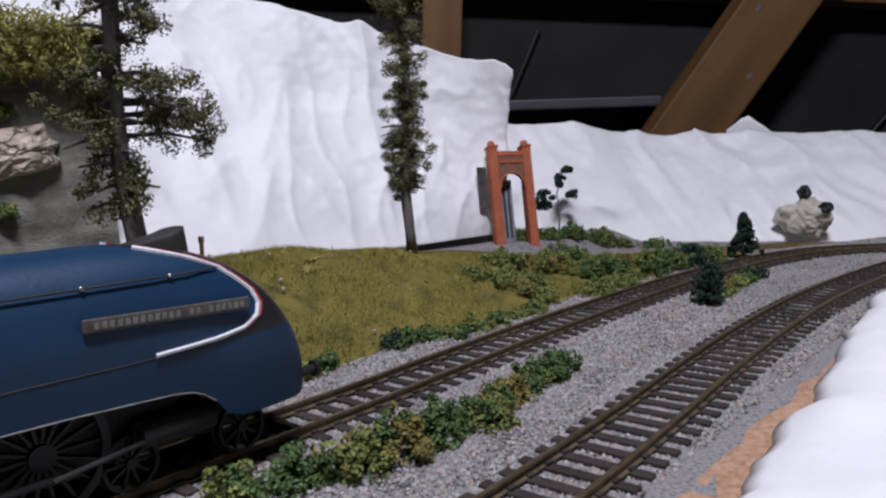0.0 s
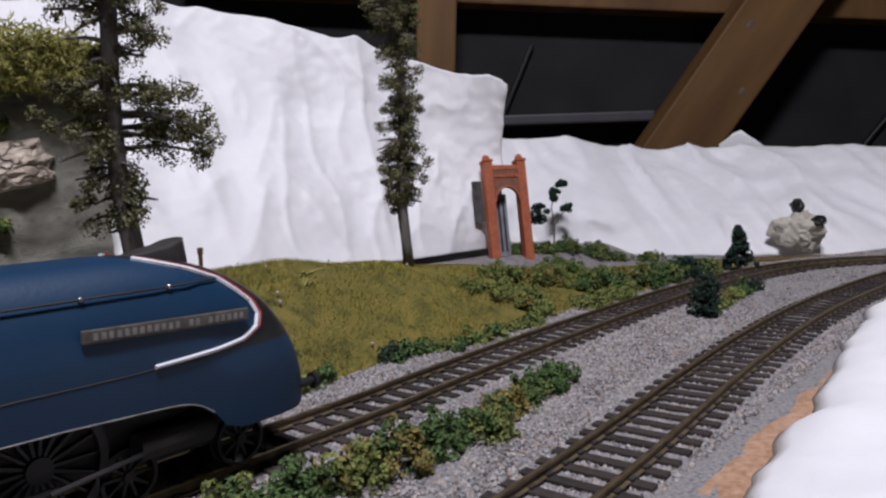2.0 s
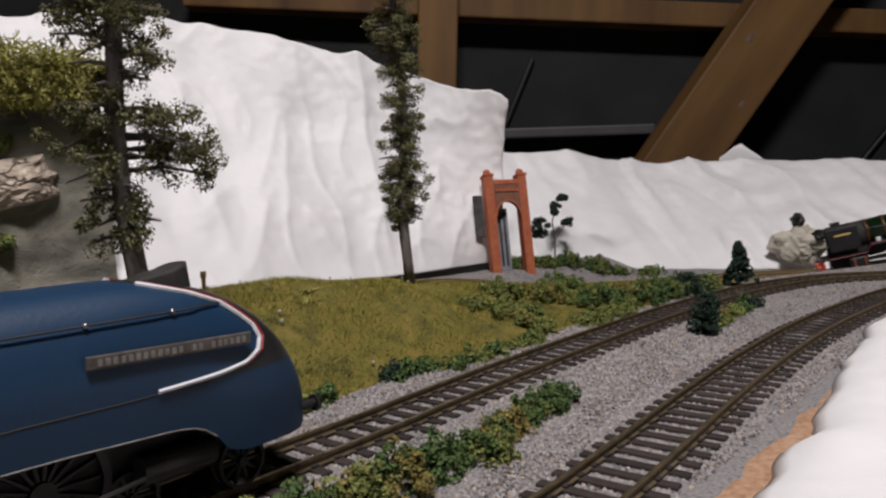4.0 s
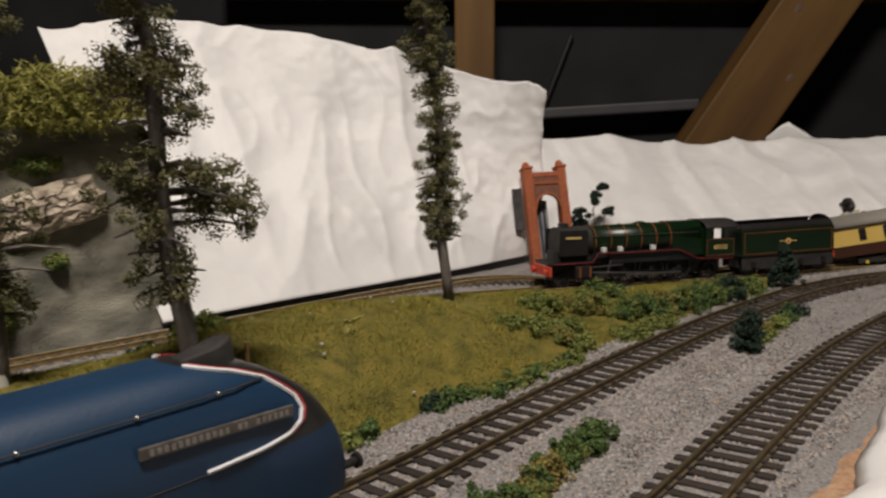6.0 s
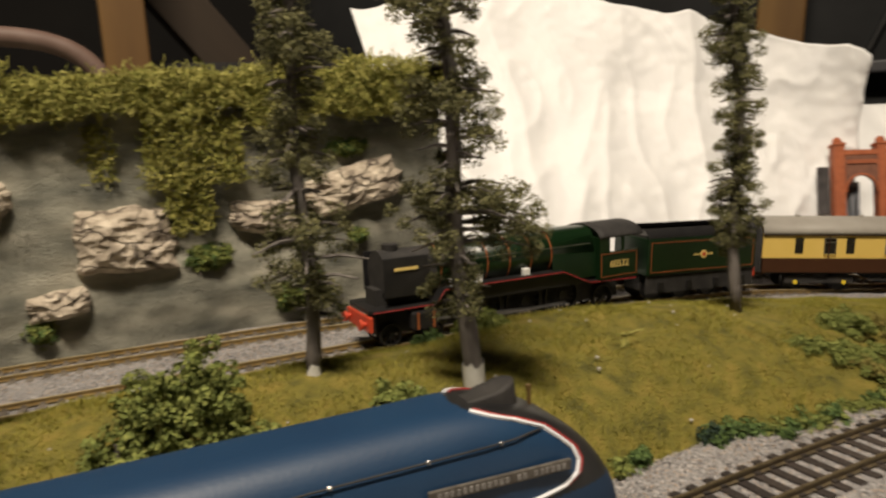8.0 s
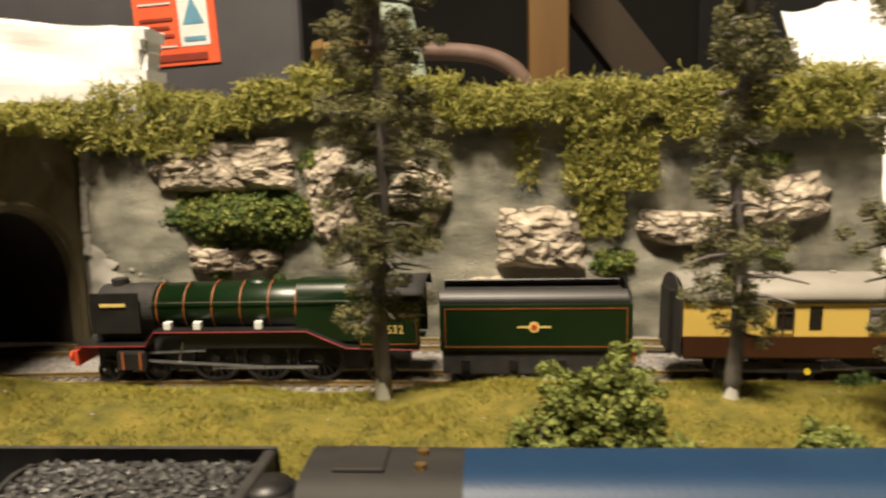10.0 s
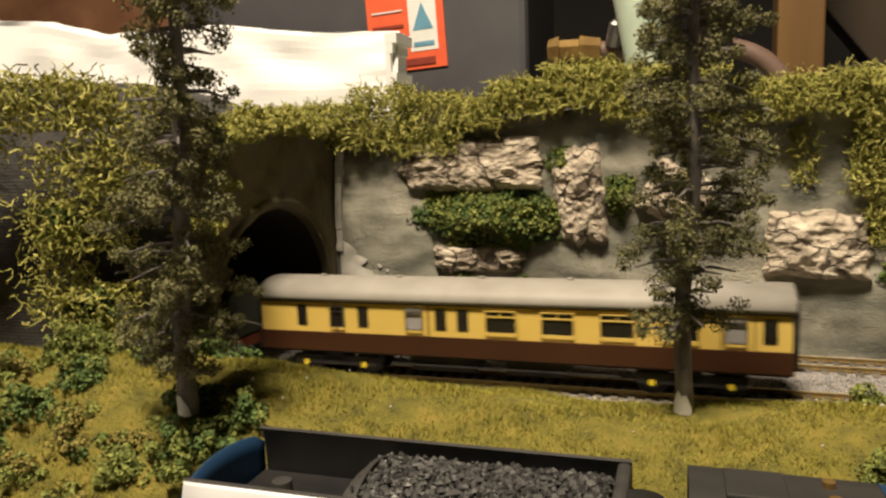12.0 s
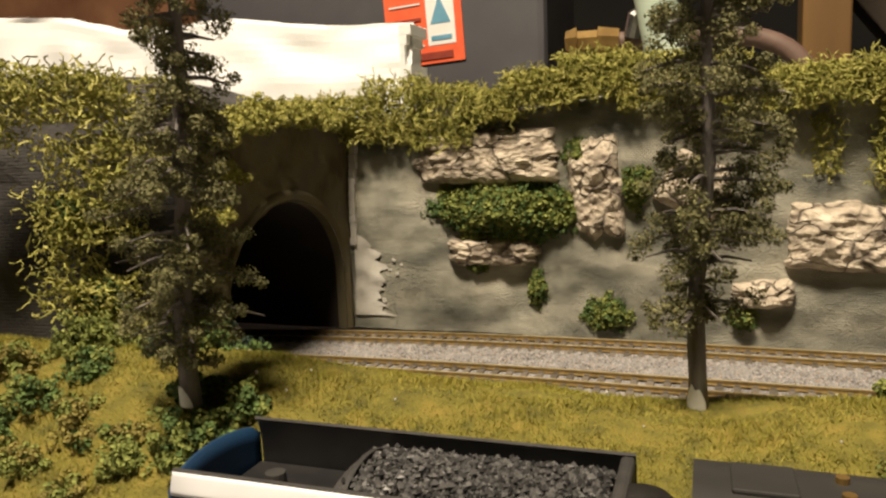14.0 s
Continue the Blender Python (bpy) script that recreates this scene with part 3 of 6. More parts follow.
# chipped white plaster beside the mouth
bm = bmesh.new()


def chip(u, v):
    """A ragged flake: broad below with a tail running along the foot of the wall."""
    z = 0.003 + 0.056 * v
    w = 0.008 + 0.016 * math.sin(math.pi * min(1, 0.25 + 0.62 * (1 - v))) + 0.02 * math.exp(-v / 0.05)
    w *= (1 - v ** 5) * (0.9 + 0.28 * noise.noise((v * 13, 3, 3)) + 0.16 * noise.noise((v * 37, 1, 3)))
    x = -0.3885 + w * u
    return (x, face(x, z) - 0.0012 - 0.0006 * u * (1 - u), z)


grid(bm, 10, 70, chip)
for k in range(7):
    x, z = -0.368 + random.uniform(-0.004, 0.014), 0.012 + 0.044 * random.random()
    a = bm.verts.new((x, face(x, z) - 0.0011, z))
    rim = [bm.verts.new((x + r * math.cos(q) * 1.4, face(x, z) - 0.0008, z + r * math.sin(q))) for q, r in ((q * 0.9, random.uniform(0.0006, 0.0017)) for q in range(7))]
    for p, q in zip(rim, rim[1:] + rim[:1]):
        bm.faces.new((a, p, q))
solid("chipped_plaster", bm, CHIPPED, "bare pale patch of flaked plaster by the tunnel", "plaster patch", kind="structure")
bm = bmesh.new()
for z in range(14):
    zz = 0.05 + z * 0.005
    box(bm, -0.3905, -0.387 + random.uniform(0, 0.0012), face(-0.39, zz) - 0.0035, face(-0.39, zz) + 0.004, zz, zz + 0.0047)
solid("plaster_seam", bm, CHIPPED, "narrow bare plaster seam beside the tunnel mouth", "plaster seam", kind="structure")

# hill over and beside the tunnel
bm = bmesh.new()
HILL = spline([(-0.392, 0.165), (-0.42, 0.145), (-0.46, 0.13), (-0.52, 0.12), (-0.62, 0.11), (-0.8, 0.1)], 0.012)


def hill(u, v):
    p = HILL[min(len(HILL) - 1, int(round(u * (len(HILL) - 1))))]
    top = 0.118 + 0.037 * min(1, u * 5)
    if v < 0.7:
        z = -0.005 + (top + 0.005) * v / 0.7
        back = 0.03 * v
    else:
        z, back = top + 0.012 * math.sin((v - 0.7) / 0.3 * 2), 0.021 + (v - 0.7) * 0.75
    k = 0.008 * noise.noise((p[0] * 25, v * 9, p[1] * 25))
    return (p[0] - 0.3 * back + k, p[1] + back + k, z + 0.5 * k)


grid(bm, len(HILL) - 1, 30, hill)
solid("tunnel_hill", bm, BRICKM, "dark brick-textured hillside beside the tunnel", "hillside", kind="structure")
bm = bmesh.new()
grid(bm, 30, 16, lambda u, v: (-0.82 + 0.4 * u, 0.2 + 0.22 * v, 0.133 + 0.01 * noise.noise((u * 12, v * 9, 6))))
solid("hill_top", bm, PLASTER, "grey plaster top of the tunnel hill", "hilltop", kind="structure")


# ---- crumpled white paper ----
def crumple(x, y, z, s=1.0):
    """Soft hollows, a few long falling creases that wander, and faint small wrinkles."""
    a = noise.noise((x * 7 * s, y * 7 * s, z * 6 * s))
    h = (x - y) * 0.7 * s + 0.03 * noise.noise((x * 8, y * 8, z * 9)) + 0.25 * z
    fold = 1 - abs(noise.noise((h * 17, z * 4.5 * s, 2.0)))
    small = 1 - abs(noise.noise((h * 41 + 3, z * 15 * s, 6.0)))
    dent = max(0.0, noise.noise((x * 21 * s + 5, y * 21 * s, z * 19 * s)))
    return 0.009 * a + 0.007 * fold ** 3 + 0.0022 * small ** 4 - 0.004 * dent + 0.0006 * noise.noise((x * 130, y * 130, z * 110))


def sheet(name, low, high, nu, nv, out, label, sag=0.0, amp=1.0, edge=0.0):
    L, Hh = np.array(spline([(*p, 0.0) if len(p) == 2 else p for p in low], 0.004)), np.array(spline(high, 0.004))
    o = Vector(out).normalized()
    bm = bmesh.new()

    def f(u, v):
        a, b = (Vector([np.interp(u * (len(K) - 1), np.arange(len(K)), K[:, k]) for k in range(3)]) for K in (L, Hh))
        p = a.lerp(b, v) + o * (sag * math.sin(v * math.pi))
        c = crumple(*p) * amp
        p = p + o * c * (0.25 + 0.75 * min(1, 4 * v))
        if edge and v > 0.94:
            p.z += edge * noise.noise((u * 14, 0, 7)) * (v - 0.94) / 0.06
        return p

    grid(bm, nu, nv, f)
    ob = solid(name, bm, PAPER, label, "paper", smooth=True)
    m = ob.modifiers.new("thickness", "SOLIDIFY")
    m.thickness, m.offset = 0.0006, -1
    return ob


sheet("paper_backdrop", [(0.094, 0.29, -0.002), far((0.16, 0.279, -0.002), 1.03), far((0.24, 0.264, -0.002), 1.07), far((0.33, 0.248, -0.002), 1.1), far((0.43, 0.236, -0.002), 1.13)], [(0.112, 0.495, 0.212), (0.2, 0.48, 0.22), (0.3, 0.44, 0.214), (0.4, 0.37, 0.19), (0.46, 0.31, 0.164), (0.488, 0.275, 0.145)], 170, 110, (-0.5, -0.85, 0.25), "crumpled white tissue paper sheet leaning as a snowy hill", sag=-0.012, amp=1.9, edge=0.006)
sheet("paper_backdrop", [far((0.42, 0.25, -0.016)), far((0.465, 0.215, -0.016)), far((0.52, 0.165, -0.016)), far((0.565, 0.075, -0.016)), far((0.6, -0.015, -0.016)), far((0.64, -0.12, -0.016)), far((0.7, -0.3, -0.016))], [far((0.475, 0.34, 0.104)), far((0.56, 0.3, 0.098)), far((0.68, 0.22, 0.09)), far((0.76, 0.14, 0.084)), far((0.79, 0.06, 0.08)), far((0.82, -0.06, 0.08)), far((0.87, -0.3, 0.08))], 150, 60, (-0.9, -0.3, 0.3), "low crumpled white tissue paper slope behind the curve", amp=3.0, edge=0.006)
bm = bmesh.new()
grid(bm, 8, 8, lambda u, v: far((0.757 + 0.035 * u, 0.16 - 0.055 * u, 0.07 + 0.036 * v * (1 - abs(u - 0.35) * 1.3) + 0.003 * noise.noise((u * 5, v * 5, 2)))))
ob = solid("paper_corner", bm, PAPER, "stiff white paper corner sticking up", "paper", smooth=True)
ob.modifiers.new("thickness", "SOLIDIFY").thickness = 0.0006
EDGE = [(-0.02, -0.118), (0.02, -0.1065), (0.06, -0.1045), (0.1, -0.1035), (0.15, -0.098), (0.2, -0.0925), (0.26, -0.089), (0.33, -0.089), (0.42, -0.13), (0.5, -0.2)]
bm = bmesh.new()


def blanket(u, v):
    x = -0.02 + 0.5 * u
    y0 = interp(x, EDGE) + 0.0045 * noise.noise((x * 45, 0, 0)) + 0.002 * noise.noise((x * 120, 3, 0))
    w = v * 0.3
    rise = 0.0035 * (1 - math.exp(-w / 0.004)) + 0.024 * min(1, w / 0.2)
    fade = min(1, max(0, (x + 0.02) / 0.05))
    return (x, y0 - w, -0.003 + fade * (rise + 0.4 * (crumple(x * 3, (y0 - w) * 3, w) + 0.001) * min(1, w / 0.012)))


grid(bm, 130, 70, blanket)
ob = solid("paper_blanket", bm, PAPER, "crumpled white tissue paper lying beside the front track", "paper", smooth=True)
ob.modifiers.new("thickness", "SOLIDIFY").thickness = 0.0006

# white slab on the tunnel hill
bm = bmesh.new()


def slab(u, v):
    x = -0.74 + 0.385 * u
    z0 = 0.135
    top = interp(x, [(-0.74, 0.235), (-0.66, 0.228), (-0.6, 0.212), (-0.5, 0.213), (-0.42, 0.2), (-0.36, 0.197)])
    if v < 0.6:
        return (x, 0.335 + 0.02 * v + 0.004 * noise.noise((x * 25, v * 6, 1)), z0 + (top - z0) * v / 0.6)
    return (x, 0.347 + (v - 0.6) * 0.06, top + 0.003 * noise.noise((x * 30, v * 8, 1)))


grid(bm, 70, 26, slab)
for k in range(9):
    z = 0.135 + k * 0.0066
    box(bm, -0.362, -0.357 + random.uniform(-0.003, 0.004), 0.337, 0.368, z, z + 0.0068)
solid("plaster_slab", bm, PAPER, "rough white plaster block on the hilltop", "plaster block", smooth=False)

# ---- behind the cutting ----
solid("storage_box", boxed(-0.72, -0.315, 0.6, 0.78, -0.037, 0.5, bev=0.008), GREYBOX, "smooth dark grey storage box behind the hill", "box")
label = thing("warning_label", "orange-red printed label stuck on the grey box", "label", pose(-0.442, 0.5985, 0.253, 0, -3, 0))
part("backing", boxed(-0.042, 0.042, -0.0006, 0.0006, -0.056, 0.06), RED, label)
part("panel", boxed(0.004, 0.034, -0.0012, -0.0007, -0.038, 0.03), PRINTWHITE, label, "white panel with a blue emblem")
bm = bmesh.new()
bmesh.ops.create_cone(bm, cap_ends=True, segments=3, radius1=0.015, radius2=0.015, depth=0.0004, matrix=Matrix.Translation((0.019, -0.0014, -0.008)) @ pose(0, 0, 0, 90, 0, 0) @ pose(0, 0, 0, 0, 0, 0) @ Matrix.Diagonal((0.85, 1.2, 1, 1)))
part("emblem", bm, PRINTBLUE, label, "dark blue triangular emblem")
for z0, z1, x0, x1, mt in ((-0.0335, -0.029, 0.008, 0.03, PRINTBLUE), (0.02, 0.025, 0.01, 0.018, PRINTBLUE), (0.02, 0.025, 0.021, 0.028, PRINTBLUE), (-0.052, -0.045, -0.038, 0.03, PRINTDARK), (-0.012, -0.009, -0.036, -0.002, PRINTDARK), (-0.02, -0.017, -0.036, -0.006, PRINTDARK), (-0.028, -0.025, -0.036, -0.002, PRINTDARK), (0.004, 0.0055, -0.036, -0.002, PRINTWHITE), (-0.038, -0.0365, -0.036, 0.0, PRINTWHITE), (0.038, 0.052, -0.036, 0.034, PRINTWHITE)):
    part("print_bar", boxed(x0, x1, -0.0019, -0.0013, z0, z1), mt, label)

pipe = thing("painted_pipe", "thick pale green painted pipe behind the hill", "pipe")
part("pipe_body", tube(bmesh.new(), [(-0.178, 0.44, 0.0), (-0.186, 0.445, 0.13), (-0.204, 0.452, 0.22), (-0.23, 0.46, 0.34)], [0.016, 0.016, 0.0155, 0.015], 20), PIPEGREEN, pipe, smooth=True)
part("pipe_foot", tube(bmesh.new(), [(-0.177, 0.44, -0.037), (-0.181, 0.442, 0.14), (-0.183, 0.443, 0.155)], [0.021, 0.021, 0.018], 20), PIPEGREEN, pipe, smooth=True)
hose = thing("rubber_hose", "brown hose with a brass coupling", "hose")
part("hose_body", tube(bmesh.new(), [tuple(p) for p in spline([(-0.25, 0.47, 0.19), (-0.22, 0.475, 0.188), (-0.18, 0.485, 0.19), (-0.13, 0.49, 0.185), (-0.1, 0.49, 0.165), (-0.085, 0.49, 0.12), (-0.08, 0.49, -0.037)], 0.008)], 0.0075, 12), HOSEM, hose, smooth=True)
part("coupling", tube(bmesh.new(), [(-0.272, 0.468, 0.19), (-0.264, 0.468, 0.19), (-0.264, 0.469, 0.19), (-0.248, 0.47, 0.19), (-0.248, 0.47, 0.19), (-0.232, 0.472, 0.189)], [0.009, 0.0115, 0.0085, 0.0085, 0.011, 0.0095], 6), BRASS, hose, "hexagonal tarnished brass coupling")
part("valve", tube(bmesh.new(), [(-0.222, 0.468, 0.19), (-0.218, 0.466, 0.205), (-0.208, 0.466, 0.212)], [0.006, 0.007, 0.006], 10), STEEL, hose, "small worn metal valve")
solid("timber_upright", boxed(-0.09, -0.052, 0.58, 0.62, -0.037, 0.7, bev=0.002), WOOD, "upright rough timber post behind the hill", "post")
ob = solid("timber_brace", boxed(-0.025, 0.025, -0.02, 0.02, -0.4, 0.4, bev=0.002), OLDWOOD, "dark slanting timber brace", "brace")
ob.matrix_basis = pose(0.03, 0.72, 0.2, 0, -38, 0)
solid("rusty_panel", boxed(-1.5, -0.45, 0.82, 0.84, -0.037, 0.6), RUST, "rust-brown sheet standing at the back", "panel", kind="structure")
bm = bmesh.new()
for x in (-0.85, -0.6, -0.5):
    rod(bm, (x, 0.81, -0.037), (x, 0.81, 0.5), 0.008)
solid("rusty_bars", bm, MATTBLACK, "dark upright bars before the rusty sheet", "bars")
solid("loft_rail", boxed(-0.1, 0.6, 0.7, 0.73, 0.17, 0.185), MATTBLACK, "dark horizontal rail in the loft", "rail")


# ---- the standing blue engine and its tender ----
SPOKES = {}


def lathe(prof, n=32):
    bm = bmesh.new()
    rings = [[bm.verts.new((math.cos(a) * q, y, math.sin(a) * q)) for a in (2 * math.pi * k / n for k in range(n))] for q, y in prof]
    for a, b in zip(rings, rings[1:] + rings[:1]):
        for k in range(n):
            bm.faces.new((a[k], a[(k + 1) % n], b[(k + 1) % n], b[k]))
    bmesh.ops.recalc_face_normals(bm, faces=bm.faces)
    return bm


def wheel(name, parent, x, y, z, r, spokes=0, rim=BLACK, label=""):
    """A flanged wheel in the plane of the track, centred on its own origin."""
    s = 1 if y < 0 else -1
    if spokes:
        prof = [(r, -0.0012), (r, 0.0012), (1.06 * r, 0.0014), (1.06 * r, 0.0019), (0.87 * r, 0.0019), (0.87 * r, -0.0012)]
    else:
        prof = [(r, -0.0012), (r, 0.0012), (1.06 * r, 0.0014), (1.06 * r, 0.0019), (0.4 * r, 0.0016), (0.0002, 0.0018), (0.0002, -0.0016), (0.25 * r, -0.0015), (0.3 * r, -0.0004), (0.85 * r, -0.0004), (0.88 * r, -0.0012)]
    ob = part(name, lathe([(q, s * d) for q, d in prof]), rim, parent, label)
    ob.matrix_basis = Matrix.Translation((x, y, z))
    if spokes:
        part("hub", rod(bmesh.new(), (0, -0.0015, 0), (0, 0.0015, 0), r * 0.2, seg=14), rim, ob)
        if r not in SPOKES:
            SPOKES[r] = finish("spoke", rod(bmesh.new(), (r * 0.17, 0, 0), (r * 0.89, 0, 0), 0.00065, 0.0005, seg=6), rim)
        for k in range(spokes):
            sp = new("spoke", SPOKES[r])
            sp.parent = ob
            sp.matrix_basis = Matrix.Rotation(2 * math.pi * k / spokes, 4, "Y")
    return ob


engine = thing("steam_locomotive", "streamlined blue model steam engine with a black nose, standing", "locomotive")
LINE_X = [(0.0296, -0.0415), (0.0299, -0.0345), (0.0304, -0.0262), (0.0313, -0.0203), (0.0333, -0.0164), (0.036, -0.0152), (0.039, -0.0163), (0.042, -0.0195), (0.045, -0.0231), (0.048, -0.0301), (0.0505, -0.0383), (0.052, -0.0438)]


def top_at(s):
    return 0.0515 if s > 0.05 else 0.017 + 0.0345 * (1 - (1 - s / 0.05) ** 2.6) ** 0.6


def half_at(s):
    return 0.0172 if s > 0.022 else 0.0085 + 0.0087 * (1 - (1 - s / 0.022) ** 2.4) ** 0.55


def skirt_at(s):
    return interp(s, [(0, 0.0125), (0.004, 0.011), (0.022, 0.0115), (0.0265, 0.013), (0.029, 0.0165), (0.033, 0.0195), (0.038, 0.0205), (0.06, 0.0215), (0.1, 0.0222), (0.13, 0.022), (0.17, 0.0195)])


def casing(s, v):
    """v from 0 (skirt, near side) over the roof to 1."""
    a = math.pi * (1 - v)
    zt, w, zb = top_at(s), half_at(s), skirt_at(s)
    c, d = math.cos(a), math.sin(a)
    k = min(1, s / 0.06)
    e = 0.42 + 0.16 * k
    y = w * math.copysign(abs(c) ** e, c)
    z = zb + (zt - zb) * d ** (0.62 + 0.12 * k)
    tuck = 1 - 0.05 * max(0, 1 - (z - zb) / 0.012)
    return Vector((0.0008 - s, y * tuck, z))


STATIONS = [0, 0.0004, 0.0012, 0.0024] + [0.0034 + 0.0006 * k for k in range(84)] + [0.056 + 0.008 * k for k in range(10)] + [0.1363]


def shell(keep, grow=0.0):
    bm = bmesh.new()
    nv = 150
    vs = {}

    def vert(i, j):
        if (i, j) not in vs:
            vs[i, j] = bm.verts.new(casing(STATIONS[i], j / nv))
        return vs[i, j]

    for i in range(len(STATIONS) - 1):
        for j in range(nv):
            m = (casing(STATIONS[i], j / nv) + casing(STATIONS[i + 1], (j + 1) / nv)) / 2
            if keep(m):
                bm.faces.new((vert(i, j), vert(i, j + 1), vert(i + 1, j + 1), vert(i + 1, j)))
    bmesh.ops.recalc_face_normals(bm, faces=bm.faces)
    return bm


def is_black(m):
    return m.z > 0.0294 and m.x > interp(m.z, LINE_X)


part("boiler_casing", shell(lambda m: not is_black(m)), BLUE, engine, "glossy blue streamlined casing", smooth=True)
part("nose_casing", shell(is_black), BLACK, engine, "black wedge-shaped smokebox front", smooth=True)
# white and red lining along the edge of the black front
for side in (-1, 1):
    for mat, dx, r, nm in ((LINEWHITE_GLARE, 0.0, 0.00055, "white_line"), (LINERED, 0.0011, 0.0004, "red_line")):
        pts = []
        for z, x in [(z, interp(z, LINE_X)) for z in np.linspace(0.0296, 0.0509, 90)]:
            s = 0.0008 - (x + dx)
            best = min((casing(s, v) for v in np.linspace(0, 0.5, 160)), key=lambda p: abs(p.z - z))
            pts.append((best.x, side * -1 * best.y * (1.012) if side > 0 else best.y * 1.012, z + 0.00015))
        part(nm, tube(bmesh.new(), pts, r, 6), mat, engine)


def along(z, x0, x1, n, r, mat, nm, out=0.0006):
    pts = []
    for x in np.linspace(x0, x1, n):
        best = min((casing(0.0008 - x, v) for v in np.linspace(0, 0.5, 200)), key=lambda p: abs(p.z - (z(x) if callable(z) else z)))
        pts.append((best.x, best.y - out, best.z))
    return part(nm, tube(bmesh.new(), pts, r, 6), mat, engine)


along(0.0452, -0.128, -0.024, 14, 0.00026, MATTBLACK, "handrail", 0.0009)
for x in (-0.12, -0.098, -0.076, -0.054, -0.036):
    best = min((casing(0.0008 - x, v) for v in np.linspace(0, 0.5, 200)), key=lambda p: abs(p.z - 0.0452))
    bm = bmesh.new()
    bmesh.ops.create_icosphere(bm, subdivisions=2, radius=0.0006, matrix=Matrix.Translation((x, best.y - 0.0008, 0.0452)))
    part("handrail_knob", bm, STEEL, engine)
along(lambda x: skirt_at(0.0008 - x) + 0.0004, -0.128, -0.0285, 40, 0.0002, LETTERS, "skirt_line", 0.0001)
along(0.0292, -0.03, -0.13, 12, 0.00025, MATTBLACK, "seam_line", -0.0001)
# nameplate with unreadable lettering
pl = part("nameplate", boxed(-0.0545, -0.018, -0.0174, -0.0164, 0.0358, 0.0385, bev=0.0003), PLATE, engine, "long metal nameplate with worn letters")
for k in range(22):
    x = -0.0525 + k * 0.00152
    if k not in (12, 15):
        part("letter_bar", boxed(x, x + 0.00085, -0.01765, -0.0174, 0.0365, 0.0378), LETTERS, pl)
for ob in (pl,):
    ob.matrix_basis = Matrix.Translation((-0.001, -0.0001, 0.0005)) @ Matrix.Translation((-0.036, 0, 0.037)) @ pose(0, 0, 0, 0, 2.2, 0) @ Matrix.Translation((0.036, 0, -0.037))
# chimney, whistle, buffers
bm = bmesh.new()


def stack(u, v):
    a = 2 * math.pi * u
    c = math.cos(a)
    L = (0.0165 if c < 0 else 0.006) * (1 - 0.12 * v)
    W = 0.0044 * (1 - 0.1 * v) * (1 if c > 0 else 1 - 0.55 * c * c)
    rise = 0.0058 * (1 - 0.75 * (0.5 - 0.5 * c) ** 1.6)
    return (-0.0295 + c * L, math.sin(a) * W, 0.0482 + v * rise)


grid(bm, 32, 6, stack)
grid(bm, 32, 4, lambda u, v: Vector(stack(u, 1.0)).lerp(Vector((-0.0305, 0, 0.0525)), v))
bmesh.ops.remove_doubles(bm, verts=bm.verts, dist=0.00005)
part("chimney", bm, MATTBLACK, engine, "low black streamlined chimney", smooth=True)
bm = bmesh.new()
rod(bm, (-0.0195, 0, 0.044), (-0.0195, 0, 0.0508), 0.0005, seg=8)
rod(bm, (-0.0195, 0, 0.0495), (-0.0195, 0, 0.051), 0.0007, seg=8)
part("whistle", bm, BRASS, engine, "small brass whistle")
for y in (-0.0112, 0.0112):
    bm = bmesh.new()
    rod(bm, (-0.008, y, 0.0155), (0.0025, y, 0.0155), 0.0012, seg=12)
    rod(bm, (0.0025, y, 0.0155), (0.0036, y, 0.0155), 0.0021, seg=18)
    part("buffer", bm, BLACK, engine)
bm = boxed(-0.12, -0.012, -0.008, 0.008, 0.007, 0.02)
box(bm, -0.16, -0.12, -0.007, 0.007, 0.008, 0.021)
part("frames", bm, MATTBLACK, engine, "dull black frames between the wheels")
part("cylinder", rod(bmesh.new(), (-0.044, -0.0115, 0.0125), (-0.027, -0.0115, 0.0125), 0.003, seg=18), MATTBLACK, engine)
for x, r, sp, nm in ((-0.018, 0.0062, 10, "bogie_wheel"), (-0.045, 0.0062, 10, "bogie_wheel"), (-0.062, 0.0132, 18, "driving_wheel"), (-0.0905, 0.0132, 18, "driving_wheel"), (-0.119, 0.0132, 18, "driving_wheel"), (-0.148, 0.0073, 10, "trailing_wheel")):
    for y in (-0.0085, 0.0085):
        wheel(nm, engine, x, y, r, r, sp)
bm = bmesh.new()
rod(bm, (-0.121, -0.0125, 0.0095), (-0.06, -0.0125, 0.0095), 0.0009, seg=8)
rod(bm, (-0.062, -0.0138, 0.0095), (-0.036, -0.0138, 0.0125), 0.0006, seg=8)
part("coupling_rod", bm, MATTBLACK, engine)
# cab
bm = bmesh.new()


def cab(u, v):
    s = 0.1363 + 0.034 * u
    a = math.pi * (1 - v)
    c, d = math.cos(a), math.sin(a)
    w = 0.0172
    return (0.0008 - s, w * math.copysign(abs(c) ** 0.55, c), 0.0195 + (0.0318 + 0.0003 * u) * d ** 0.62)


